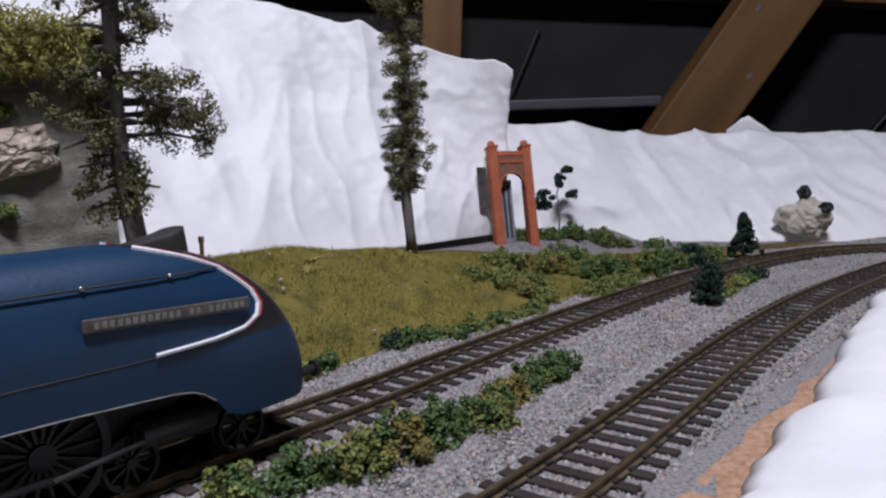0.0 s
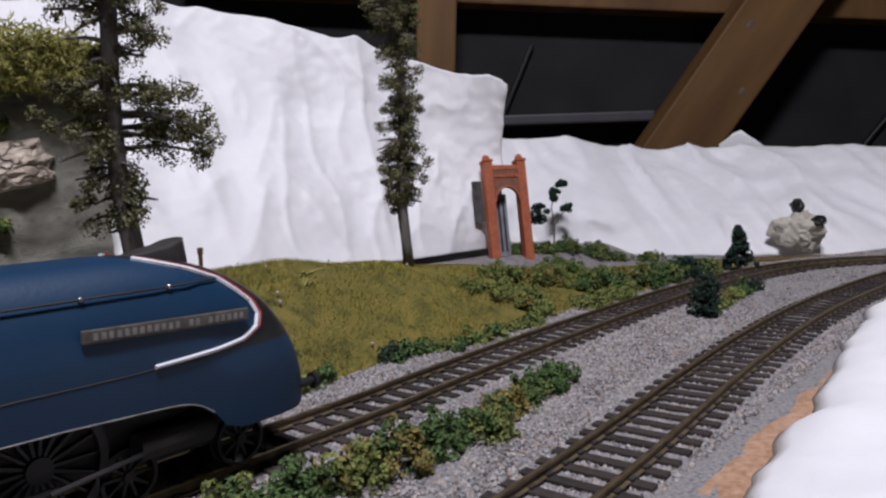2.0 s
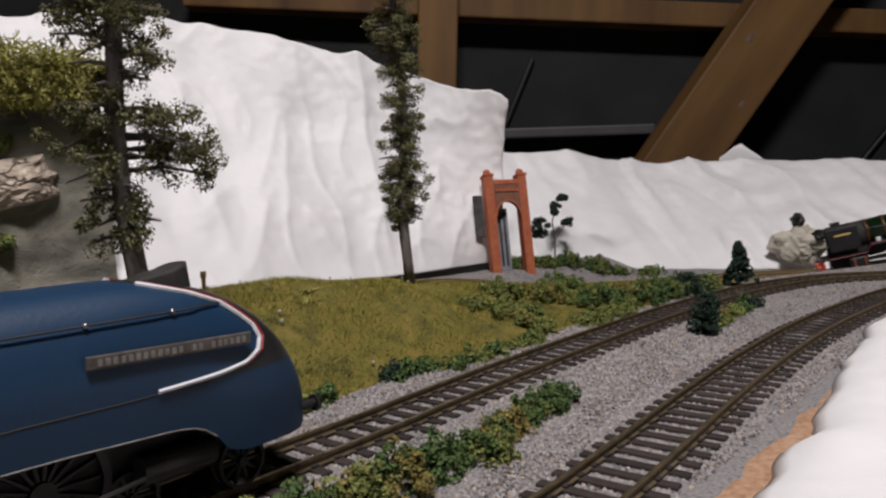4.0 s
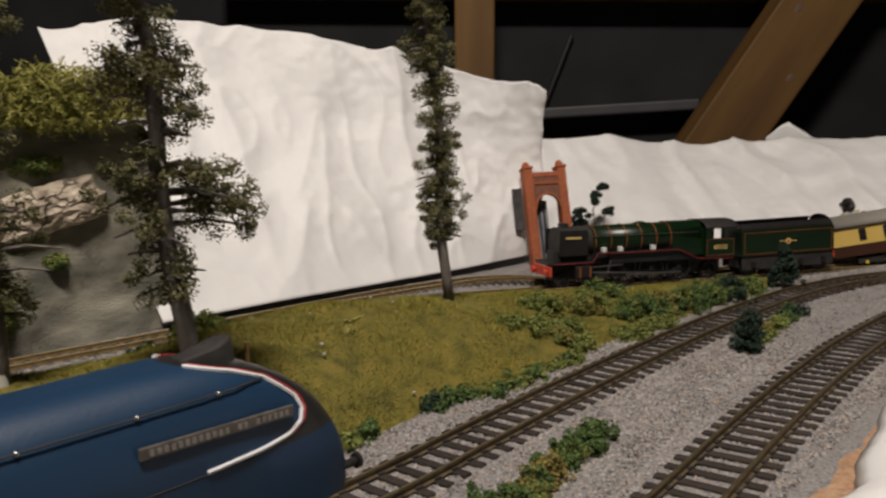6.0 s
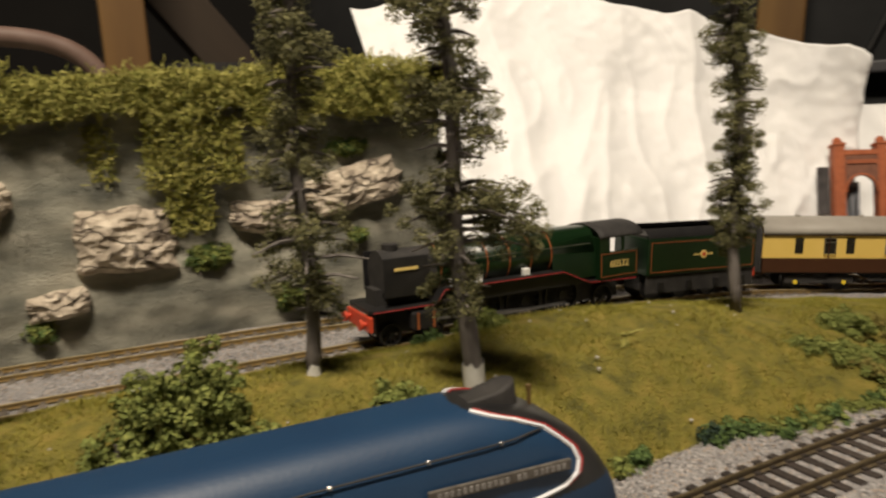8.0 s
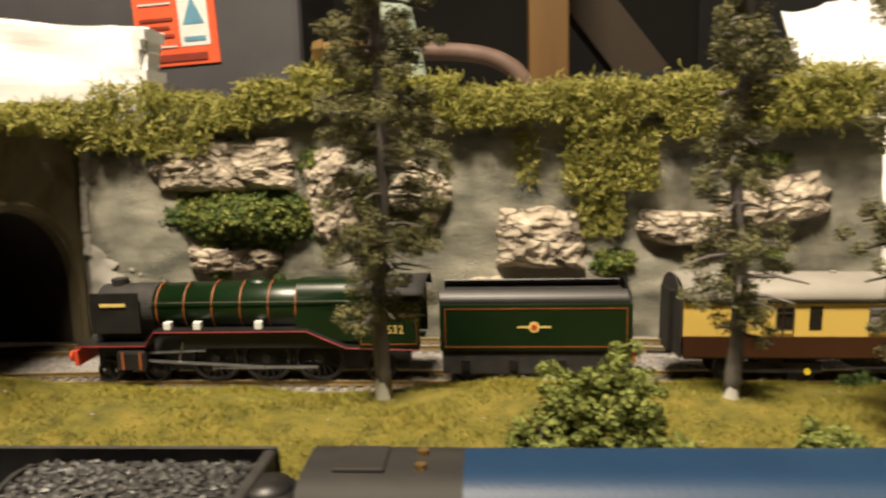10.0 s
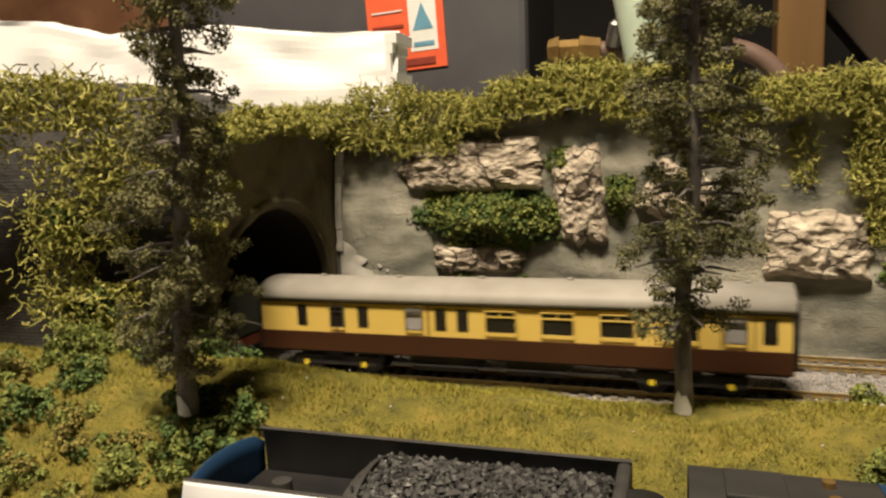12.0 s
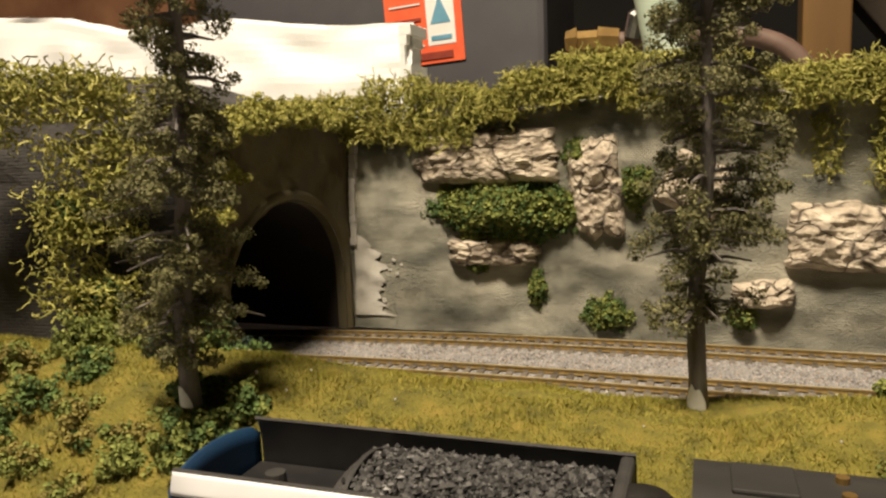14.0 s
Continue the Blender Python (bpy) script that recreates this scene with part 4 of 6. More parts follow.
grid(bm, 8, 48, cab, mi=lambda u, v: 1 if 0.3 < v < 0.7 else 0)
part("cab", bm, [BLUE, CABROOF], engine, "blue cab with a dusty dark roof", smooth=True)
part("cab_floor", boxed(-0.168, -0.137, -0.0155, 0.0155, 0.019, 0.021), MATTBLACK, engine)
for y in (-0.004, 0.003):
    bm = bmesh.new()
    rod(bm, (-0.1445, y, 0.0512), (-0.1445, y, 0.0525), 0.0012, seg=10)
    part("roof_fitting", bm, BRASS, engine)
part("roof_hatch", boxed(-0.163, -0.152, -0.006, 0.006, 0.051, 0.0522, bev=0.0004), CABROOF, engine)

tender = thing("tender", "blue model coal tender with black coal space", "tender")
X0, X1 = -0.2735, -0.181
bm = bmesh.new()


def side_wall(sgn):
    def f(u, v):
        z = 0.0125 + 0.0345 * v
        return (X0 + (X1 - X0) * u, sgn * (0.0172 - 0.0016 * max(0, (v - 0.8) / 0.2) ** 1.7), z)
    return f


for sgn in (-1, 1):
    grid(bm, 12, 16, side_wall(sgn))
grid(bm, 12, 8, lambda u, v: (X0 - 0.0015 * math.sin(math.pi * u), -0.0168 + 0.0336 * u, 0.0125 + (0.0305 + 0.004 * math.sin(math.pi * u) ** 0.4) * v))
ob = part("tank", bm, BLUE, tender, "blue tender sides with curved tops", smooth=True)
ob.modifiers.new("thickness", "SOLIDIFY").thickness = 0.0008
for sgn in (-1, 1):
    bm = tube(bmesh.new(), [(X0, sgn * 0.0154, 0.0472), (X1, sgn * 0.0154, 0.0472)], 0.0006, 6)
    part("top_bead", bm, MATTBLACK, tender)
# glare on the near curved top, built as a pale strip
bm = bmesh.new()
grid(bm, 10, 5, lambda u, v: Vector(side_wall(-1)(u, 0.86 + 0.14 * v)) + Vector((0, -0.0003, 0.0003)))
ob = part("top_glare", bm, LINEWHITE_GLARE, tender, "pale strip painted as the highlight along the curved top edge", smooth=True)
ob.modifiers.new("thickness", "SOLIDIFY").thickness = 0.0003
part("tank_top", boxed(X0 + 0.0005, X1, -0.0155, 0.0155, 0.034, 0.036), BLACK, tender)
for sgn in (-1, 1):
    bm = bmesh.new()
    grid(bm, 10, 10, lambda u, v, s=sgn: (X0 + 0.001 + (X1 - X0 - 0.002) * u, s * (0.0161 - 0.0012 * v * v), 0.0355 + 0.0113 * v))
    part("inner_wall", bm, BLACK, tender)
bm = bmesh.new()
grid(bm, 6, 14, lambda u, v: (X0 + 0.031 + 0.006 * math.sin(u * math.pi / 2), -0.0125 + 0.025 * v, 0.0355 + 0.0125 * u * (0.55 + 0.45 * math.sin(math.pi * v) ** 0.5)))
ob = part("bulkhead", bm, MATTBLACK, tender, "curved black division plate")
ob.modifiers.new("thickness", "SOLIDIFY").thickness = 0.001
part("front_plate", boxed(X1 - 0.003, X1, -0.0155, 0.0155, 0.02, 0.0472, bev=0.001), MATTBLACK, tender)
bm = bmesh.new()
rod(bm, (X1 + 0.0025, -0.001, 0.014), (X1 + 0.0025, -0.001, 0.0465), 0.0072, 0.007, seg=28)
bmesh.ops.bevel(bm, geom=[e for e in bm.edges if min(v.co.z for v in e.verts) > 0.04], offset=0.0016, segments=3, affect="EDGES")
part("corridor", bm, BLACK, tender, "rounded black corridor connection", smooth=True)
for x, y in ((X0 + 0.012, 0.004), (X0 + 0.02, -0.003), (X0 + 0.008, -0.006)):
    bm = bmesh.new()
    rod(bm, (x, y, 0.0355), (x, y, 0.0395), 0.0028, 0.0024, seg=14)
    part("filler_cap", bm, MATTBLACK, tender)
bm = boxed(X0 + 0.003, X1 - 0.003, -0.0075, 0.0075, 0.007, 0.014)
for sgn in (-1, 1):
    box(bm, X0 + 0.004, X1 - 0.004, sgn * 0.0135 - 0.0006, sgn * 0.0135 + 0.0006, 0.0055, 0.0125)
part("frames", bm, MATTBLACK, tender)
for x in (X0 + 0.014, X0 + 0.036, X0 + 0.058, X0 + 0.081):
    for y in (-0.0085, 0.0085):
        wheel("tender_wheel", tender, x, y, 0.0083, 0.0083, 0)
n = 4200
c = np.stack([RNG.uniform(X0 + 0.036, X1 - 0.004, n), RNG.uniform(-0.0145, 0.0145, n), np.zeros(n)], 1)
c[:, 2] = 0.0425 + 0.0035 * (1 - (c[:, 1] / 0.015) ** 2) + RNG.normal(0, 0.0006, n)
o = np.array([(1, 0.1, 0), (-0.8, 0.7, 0.2), (-0.4, -0.9, 0), (0.1, 0.2, 0.9), (0.2, 0, -0.8)])[None] * RNG.uniform(0.5, 1.3, (n, 5, 3)) * RNG.uniform(0.0004, 0.0011, (n, 1, 1))
f = np.array([(0, 1, 3), (1, 2, 3), (2, 0, 3), (1, 0, 4), (2, 1, 4), (0, 2, 4)])
ob = raw("coal", (c[:, None] + o).reshape(-1, 3), (f[None] + 5 * np.arange(n)[:, None, None]).reshape(-1, 3), COALM, tender)
tagged(ob, "heaped glinting black coal", kind="stuff")
bm = bmesh.new()
grid(bm, 12, 10, lambda u, v: (X0 + 0.034 + (X1 - X0 - 0.038) * u, -0.015 + 0.03 * v, 0.0418 + 0.0035 * (1 - (2 * v - 1) ** 2)))
part("coal_heap", bm, MATTBLACK, tender)


# ---- the moving train: local x runs back from the front buffers ----
def text(body, size, m, material, parent, name):
    cu = bpy.data.curves.new(name, "FONT")
    cu.body, cu.size, cu.extrude, cu.align_x, cu.align_y = body, size, 0.0001, "CENTER", "CENTER"
    cu.materials.append(material)
    ob = new(name, cu)
    ob.parent = parent
    ob.matrix_basis = m
    return ob


def strip(bm, x0, x1, z0, z1, y, w=0.0005):
    """A thin rectangular lining frame on a side."""
    d = 0.0002
    box(bm, x0, x1, y - d, y + d, z0, z0 + w)
    box(bm, x0, x1, y - d, y + d, z1 - w, z1)
    box(bm, x0, x0 + w, y - d, y + d, z0 + w, z1 - w)
    box(bm, x1 - w, x1, y - d, y + d, z0 + w, z1 - w)


loco = thing("steam_locomotive", "green model steam engine with orange lining, running", "locomotive")
bm = bmesh.new()
rod(bm, (0.016, 0, 0.0375), (0.047, 0, 0.0375), 0.0122, seg=36)
part("smokebox", bm, MATTBLACK, loco, "dull black smokebox", smooth=False)
bm = tube(bmesh.new(), [(0.0475, 0, 0.0375), (0.11, 0, 0.0377), (0.156, 0, 0.038)], [0.0122, 0.0126, 0.0132], 40)
boiler = part("boiler", bm, GREEN, loco, "dark green boiler with orange bands", smooth=True)
for x in (0.049, 0.064, 0.079, 0.094, 0.109, 0.1235):
    part("boiler_band", tube(bmesh.new(), [(x, 0, 0.0377), (x + 0.0008, 0, 0.0377)], 0.0124 + 0.00085 * (x - 0.045) / 0.11 + 0.00015, 40), LINEORANGE, boiler)
bm = bmesh.new()
grid(bm, 6, 24, lambda u, v: (0.124 + 0.033 * u, 0.0138 * math.copysign(abs(math.cos(math.pi * v)) ** 0.6, math.cos(math.pi * v)), 0.022 + 0.0292 * math.sin(math.pi * v) ** 0.8))
part("firebox", bm, GREEN, loco, smooth=True)
bm = bmesh.new()
rod(bm, (0.0245, 0, 0.048), (0.0245, 0, 0.0525), 0.0042, 0.0046, seg=20)
part("chimney", bm, MATTBLACK, loco)
bm = bmesh.new()
bmesh.ops.create_uvsphere(bm, u_segments=16, v_segments=8, radius=0.005, matrix=Matrix.Translation((0.1, 0, 0.0485)) @ Matrix.Diagonal((1.6, 1, 0.7, 1)))
part("dome", bm, GREEN, loco, smooth=True)
for y in (-0.0135, 0.0135):
    d = part("smoke_deflector", boxed(0.014, 0.041, y - 0.0005, y + 0.0005, 0.0265, 0.0475, bev=0.0004), BLACK, loco, "black smoke deflector plate")
    part("nameplate", boxed(0.02, 0.034, y - 0.0009 * (1 if y < 0 else -1) - 0.0003, y - 0.0009 * (1 if y < 0 else -1) + 0.0003, 0.0405, 0.042), GOLD, d, "narrow brass nameplate")
part("buffer_beam", boxed(0.004, 0.0062, -0.016, 0.016, 0.0105, 0.0185, bev=0.0004), BUFRED, loco, "red front buffer beam")
for y in (-0.011, 0.011):
    bm = bmesh.new()
    rod(bm, (0.0015, y, 0.0145), (0.006, y, 0.0145), 0.0014, seg=10)
    rod(bm, (0.0, y, 0.0145), (0.0015, y, 0.0145), 0.0029, seg=16)
    part("buffer", bm, BUFRED, loco)
bm = bmesh.new()
for y in (-0.013, 0.013):
    prof = [(0.006, 0.0215), (0.044, 0.0215), (0.049, 0.0285), (0.13, 0.0285), (0.139, 0.0245), (0.15, 0.02), (0.187, 0.0185)]
    for (xa, za), (xb, zb) in zip(prof, prof[1:]):
        v = [bm.verts.new(p) for p in ((xa, y - 0.0035, za), (xb, y - 0.0035, zb), (xb, y + 0.0035, zb), (xa, y + 0.0035, za))]
        w = [bm.verts.new((q.co.x, q.co.y, q.co.z - 0.0013)) for q in v]
        bm.faces.new(v)
        bm.faces.new(w[::-1])
        for i in range(4):
            bm.faces.new((v[i], w[i], w[(i + 1) % 4], v[(i + 1) % 4]))
bmesh.ops.recalc_face_normals(bm, faces=bm.faces)
plate = part("running_plate", bm, BLACK, loco, "black running plate with a red edge")
prof = [(0.006, 0.0208), (0.044, 0.0208), (0.049, 0.0277), (0.13, 0.0277), (0.139, 0.0237), (0.15, 0.0192), (0.187, 0.0178)]
part("edge_line", tube(bmesh.new(), [(x, -0.0167, z) for x, z in prof], 0.0003, 5), LINERED, plate)
part("front_platform", boxed(0.005, 0.044, -0.0135, 0.0135, 0.0195, 0.0213), BLACK, loco)
bm = boxed(0.012, 0.18, -0.0065, 0.0065, 0.006, 0.03)
part("frames", bm, MATTBLACK, loco)
# black panels added below the running plate as the boiler's underside shade
for y in (-0.0125, 0.0125):
    part("shade_panel", boxed(0.062, 0.146, y - 0.0012, y + 0.0012, 0.0185, 0.0272, bev=0.0004), BLACK, loco, "black panel added for the shade under the boiler")
for y in (-0.0145, 0.0145):
    c = part("cylinder", boxed(0.028, 0.044, y - 0.003, y + 0.003, 0.0085, 0.0185, bev=0.0015), BLACK, loco)
    if y < 0:
        for x in (0.031, 0.0405):
            part("lining_band", boxed(x, x + 0.0014, y - 0.0033, y - 0.003, 0.009, 0.018), LINEORANGE, c)
bm = bmesh.new()
strip(bm, 0.158, 0.1865, 0.021, 0.035, -0.01735, 0.0003)
cabm = bmesh.new()
box(cabm, 0.157, 0.188, -0.0172, -0.0164, 0.0195, 0.036)
box(cabm, 0.157, 0.165, -0.0172, -0.0164, 0.036, 0.045)
box(cabm, 0.1745, 0.1765, -0.0172, -0.0164, 0.036, 0.045)
box(cabm, 0.157, 0.188, 0.0164, 0.0172, 0.0195, 0.045)
box(cabm, 0.157, 0.159, -0.0164, 0.0164, 0.0195, 0.045)
cb = part("cab", cabm, GREEN, loco, "green cab with open side window")
part("cab_lining", bm, LINEORANGE, cb)
bm = bmesh.new()
grid(bm, 6, 20, lambda u, v: (0.1565 + 0.0345 * u, 0.0178 * -math.cos(math.pi * v), 0.0445 + 0.0075 * math.sin(math.pi * v)))
ob = part("cab_roof", bm, MATTBLACK, loco, "curved dull black cab roof", smooth=True)
ob.modifiers.new("thickness", "SOLIDIFY").thickness = 0.0006
text("60532", 0.0058, Matrix.Translation((0.1725, -0.0174, 0.0282)) @ pose(0, 0, 0, 90, 0, 0), GOLD, cb, "running_number")
bm = bmesh.new()
rod(bm, (0.046, -0.0132, 0.042), (0.152, -0.0138, 0.042), 0.0003, seg=6)
part("handrail", bm, STEEL, loco)
for x in (0.056, 0.072, 0.1045):
    part("lubricator", boxed(x - 0.002, x + 0.002, -0.0155, -0.012, 0.0285, 0.0325, bev=0.0004), PRINTWHITE, loco, "small bright lubricator box")
DRIVERS = []
for x in (0.078, 0.106, 0.134):
    for y in (-0.0085, 0.0085):
        DRIVERS.append(wheel("driving_wheel", loco, x, y, 0.0123, 0.0123, 16))
for x, r in ((0.019, 0.006), (0.045, 0.006), (0.166, 0.0073)):
    for y in (-0.0085, 0.0085):
        DRIVERS.append(wheel("small_wheel", loco, x, y, r, r, 10))
bm = bmesh.new()
rod(bm, (0.078, -0.0128, 0.0085), (0.134, -0.0128, 0.0085), 0.0008, seg=8)
rod(bm, (0.044, -0.014, 0.0125), (0.106, -0.014, 0.009), 0.0008, seg=8)
rod(bm, (0.044, -0.0135, 0.0165), (0.075, -0.0135, 0.0175), 0.0006, seg=8)
rod(bm, (0.06, -0.0135, 0.011), (0.063, -0.0135, 0.022), 0.0007, seg=8)
part("valve_gear", bm, STEEL, loco, "bright steel rods and valve gear")



def lengthen(vehicle, k):
    """Stretches a vehicle's bodywork along the track by k; its wheels only move."""
    for ob in vehicle.children_recursive:
        if ob.parent.name.split(".")[0].endswith("wheel"):
            continue
        if ob.name.split(".")[0].endswith("wheel") or ob.type == "FONT":
            ob.matrix_basis.translation.x *= k
        else:
            ob.data.transform(Matrix.Diagonal((k, 1, 1, 1)))


lengthen(loco, 0.962)
coal_tender = thing("tender", "green model tender with orange lining and emblem", "tender")
bm = boxed(0.0, 0.091, -0.0168, 0.0168, 0.0175, 0.041, bev=0.0008)
tk = part("tank", bm, GREEN, coal_tender)
bm = bmesh.new()
for sgn in (-1, 1):
    grid(bm, 6, 6, lambda u, v, s=sgn: (0.0 + 0.089 * u, s * (0.0166 - 0.004 * v * v), 0.041 + 0.0055 * v))
grid(bm, 6, 12, lambda u, v: (0.089 + 0.0015 * math.sin(u * math.pi), -0.0155 + 0.031 * v, 0.0405 + 0.009 * u * math.sin(math.pi * v) ** 0.4))
ob = part("coal_plate", bm, BLACK, coal_tender, "black curved coal plates")
ob.modifiers.new("thickness", "SOLIDIFY").thickness = 0.0005
part("tank_top", boxed(0.001, 0.09, -0.0155, 0.0155, 0.041, 0.0425), MATTBLACK, coal_tender)
bm = bmesh.new()
strip(bm, 0.0025, 0.0885, 0.0195, 0.0385, -0.0169, 0.0004)
part("lining", bm, LINEORANGE, tk, "orange lining")
em = part("emblem", boxed(0.037, 0.053, -0.0171, -0.0168, 0.029, 0.0298), GOLD, tk, "gold and red emblem")
bm = bmesh.new()
rod(bm, (0.045, -0.0169, 0.0294), (0.045, -0.0173, 0.0294), 0.0026, seg=18)
part("disc", bm, GOLD, em)
bm = bmesh.new()
rod(bm, (0.045, -0.0172, 0.0294), (0.045, -0.01745, 0.0294), 0.0014, seg=14)
part("centre", bm, BUFRED, em)
bm = boxed(0.002, 0.09, -0.0075, 0.0075, 0.007, 0.0175)
for sgn in (-1, 1):
    box(bm, 0.001, 0.091, sgn * 0.0148 - 0.0006, sgn * 0.0148 + 0.0006, 0.006, 0.0172)
part("frames", bm, MATTBLACK, coal_tender)
part("rear_beam", boxed(0.091, 0.0925, -0.0155, 0.0155, 0.0115, 0.0175), BUFRED, coal_tender)
for x in (0.012, 0.035, 0.058, 0.081):
    for y in (-0.0085, 0.0085):
        DRIVERS.append(wheel("tender_wheel", coal_tender, x, y, 0.0083, 0.0083, 0))
    part("axle_box", boxed(x - 0.002, x + 0.002, -0.0168, -0.0152, 0.008, 0.013), BLACK, coal_tender)

coach = thing("railway_coach", "cream and chocolate model coach with grey roof", "coach")
CL = 0.263
WIN = [(0.025, 0.0058, 0), (0.046, 0.0078, 2), (0.0605, 0.0058, 0), (0.089, 0.009, 3), (0.103, 0.0058, 0), (0.1145, 0.0058, 0), (0.134, 0.0155, 1), (0.1615, 0.0155, 1), (0.189, 0.0155, 1), (0.2165, 0.0155, 1), (0.2395, 0.0088, 3), (0.2535, 0.0058, 0)]
W = 0.0172
for sgn in (-1, 1):
    zs = [0.0275, 0.0385]
    xs = [0.0] + [q for cx, w, k in WIN for q in (cx - w / 2, cx + w / 2)] + [CL]
    rows = [0.0243, zs[0], zs[1], 0.0415]
    bm = bmesh.new()
    vs = [[bm.verts.new((q, sgn * (W - 0.0006), h)) for q in xs] for h in rows]
    for b in range(3):
        for a in range(len(xs) - 1):
            if b != 1 or a % 2 == 0:
                bm.faces.new((vs[b][a], vs[b][a + 1], vs[b + 1][a + 1], vs[b + 1][a]))
    sd = part("side", bm, CREAM, coach, "cream upper side with windows")
    m = sd.modifiers.new("thickness", "SOLIDIFY")
    m.thickness, m.offset = 0.0012, -sgn * -1
    part("lower_side", boxed(0, CL, sgn * W - 0.0006, sgn * W + 0.0006, 0.0145, 0.0243), CHOC, coach, "chocolate brown lower side")
    for cx, w, k in WIN:
        wd = part("window", boxed(cx - w / 2, cx + w / 2, sgn * (W - 0.0006) - 0.0002, sgn * (W - 0.0006) + 0.0002, zs[0], zs[1]), GLASSGREY if k == 3 else GLASSDARK, sd)
        if k:
            bm = bmesh.new()
            strip(bm, cx - w / 2 - 0.0002, cx + w / 2 + 0.0002, zs[0] - 0.0002, zs[1] + 0.0002, sgn * (W + 0.0005), 0.0005)
            box(bm, cx - w / 2, cx + w / 2, sgn * W - 0.0003, sgn * W + 0.0003, zs[1] - 0.0033, zs[1] - 0.0027)
            if k == 1:
                box(bm, cx - 0.0003, cx + 0.0003, sgn * W - 0.0003, sgn * W + 0.0003, zs[1] - 0.0028, zs[1])
            part("window_frame", bm, STEEL if k != 1 else CREAM, wd)
    for x in (0.0452, 0.0965, 0.2335, 0.247):
        part("door_seam", boxed(x, x + 0.0003, sgn * W - 0.00075, sgn * W + 0.00075, 0.015, 0.041), CHOC, sd)
bm = bmesh.new()
grid(bm, 4, 24, lambda u, v: (-0.0006 + (CL + 0.0012) * u, -0.0182 * math.cos(math.pi * v), 0.041 + 0.0102 * math.sin(math.pi * v) ** 0.75))
roof = part("roof", bm, ROOFGREY, coach, "smooth light grey curved roof", smooth=True)
roof.modifiers.new("thickness", "SOLIDIFY").thickness = 0.0006
part("gutter_line", boxed(0, CL, -0.0179, -0.0176, 0.0402, 0.0409), CHOC, roof)
for x in (0.03, 0.075, 0.12, 0.165, 0.21, 0.245):
    bm = bmesh.new()
    rod(bm, (x, 0, 0.051), (x, 0, 0.0522), 0.0018, seg=10)
    part("vent", bm, ROOFGREY, roof)
for x in (-0.0008, CL):
    bm = bmesh.new()
    grid(bm, 8, 10, lambda u, v: (x, -0.0172 + 0.0344 * u, 0.014 + v * (0.0275 + 0.0095 * math.sin(math.pi * u) ** 0.75)))
    ob = part("end_wall", bm, MATTBLACK, coach, "black coach end")
    ob.modifiers.new("thickness", "SOLIDIFY").thickness = 0.0008
    part("corridor", boxed(x - 0.003 if x < 0.1 else x, x if x < 0.1 else x + 0.003, -0.0065, 0.0065, 0.014, 0.044, bev=0.0005), BLACK, coach, "black corridor connection")
part("floor", boxed(0.001, CL - 0.001, -0.0165, 0.0165, 0.0132, 0.0145), MATTBLACK, coach)
for x0, x1 in ((0.085, 0.12), (0.135, 0.165)):
    part("underframe_box", boxed(x0, x1, -0.0145, 0.0145, 0.006, 0.0132, bev=0.0006), MATTBLACK, coach)
part("truss", boxed(0.075, 0.19, -0.0158, -0.0152, 0.0085, 0.0095), MATTBLACK, coach)
for bx in (0.042, 0.221):
    bo = part("bogie", boxed(bx - 0.024, bx + 0.024, -0.0148, -0.0132, 0.006, 0.0115, bev=0.0005), MATTBLACK, coach, "dull black bogie")
    part("bogie_far_frame", boxed(bx - 0.024, bx + 0.024, 0.0132, 0.0148, 0.006, 0.0115), MATTBLACK, bo)
    part("bolster", boxed(bx - 0.005, bx + 0.005, -0.0148, 0.0148, 0.008, 0.0135), MATTBLACK, bo)
    for dx in (-0.017, 0.017):
        bm = bmesh.new()
        rod(bm, (bx + dx, -0.0144, 0.007), (bx + dx, -0.0158, 0.007), 0.0015, seg=10)
        part("axle_box", bm, YELLOW, bo, "yellow axle box cover")
        for y in (-0.0085, 0.0085):
            DRIVERS.append(wheel("coach_wheel", coach, bx + dx, y, 0.0072, 0.0072, 0))
bm = bmesh.new()
rod(bm, (-0.012, 0, 0.012), (0.0, 0, 0.012), 0.001, seg=6)
rod(bm, (CL, 0, 0.012), (CL + 0.006, 0, 0.012), 0.001, seg=6)
part("coupling", bm, MATTBLACK, coach)


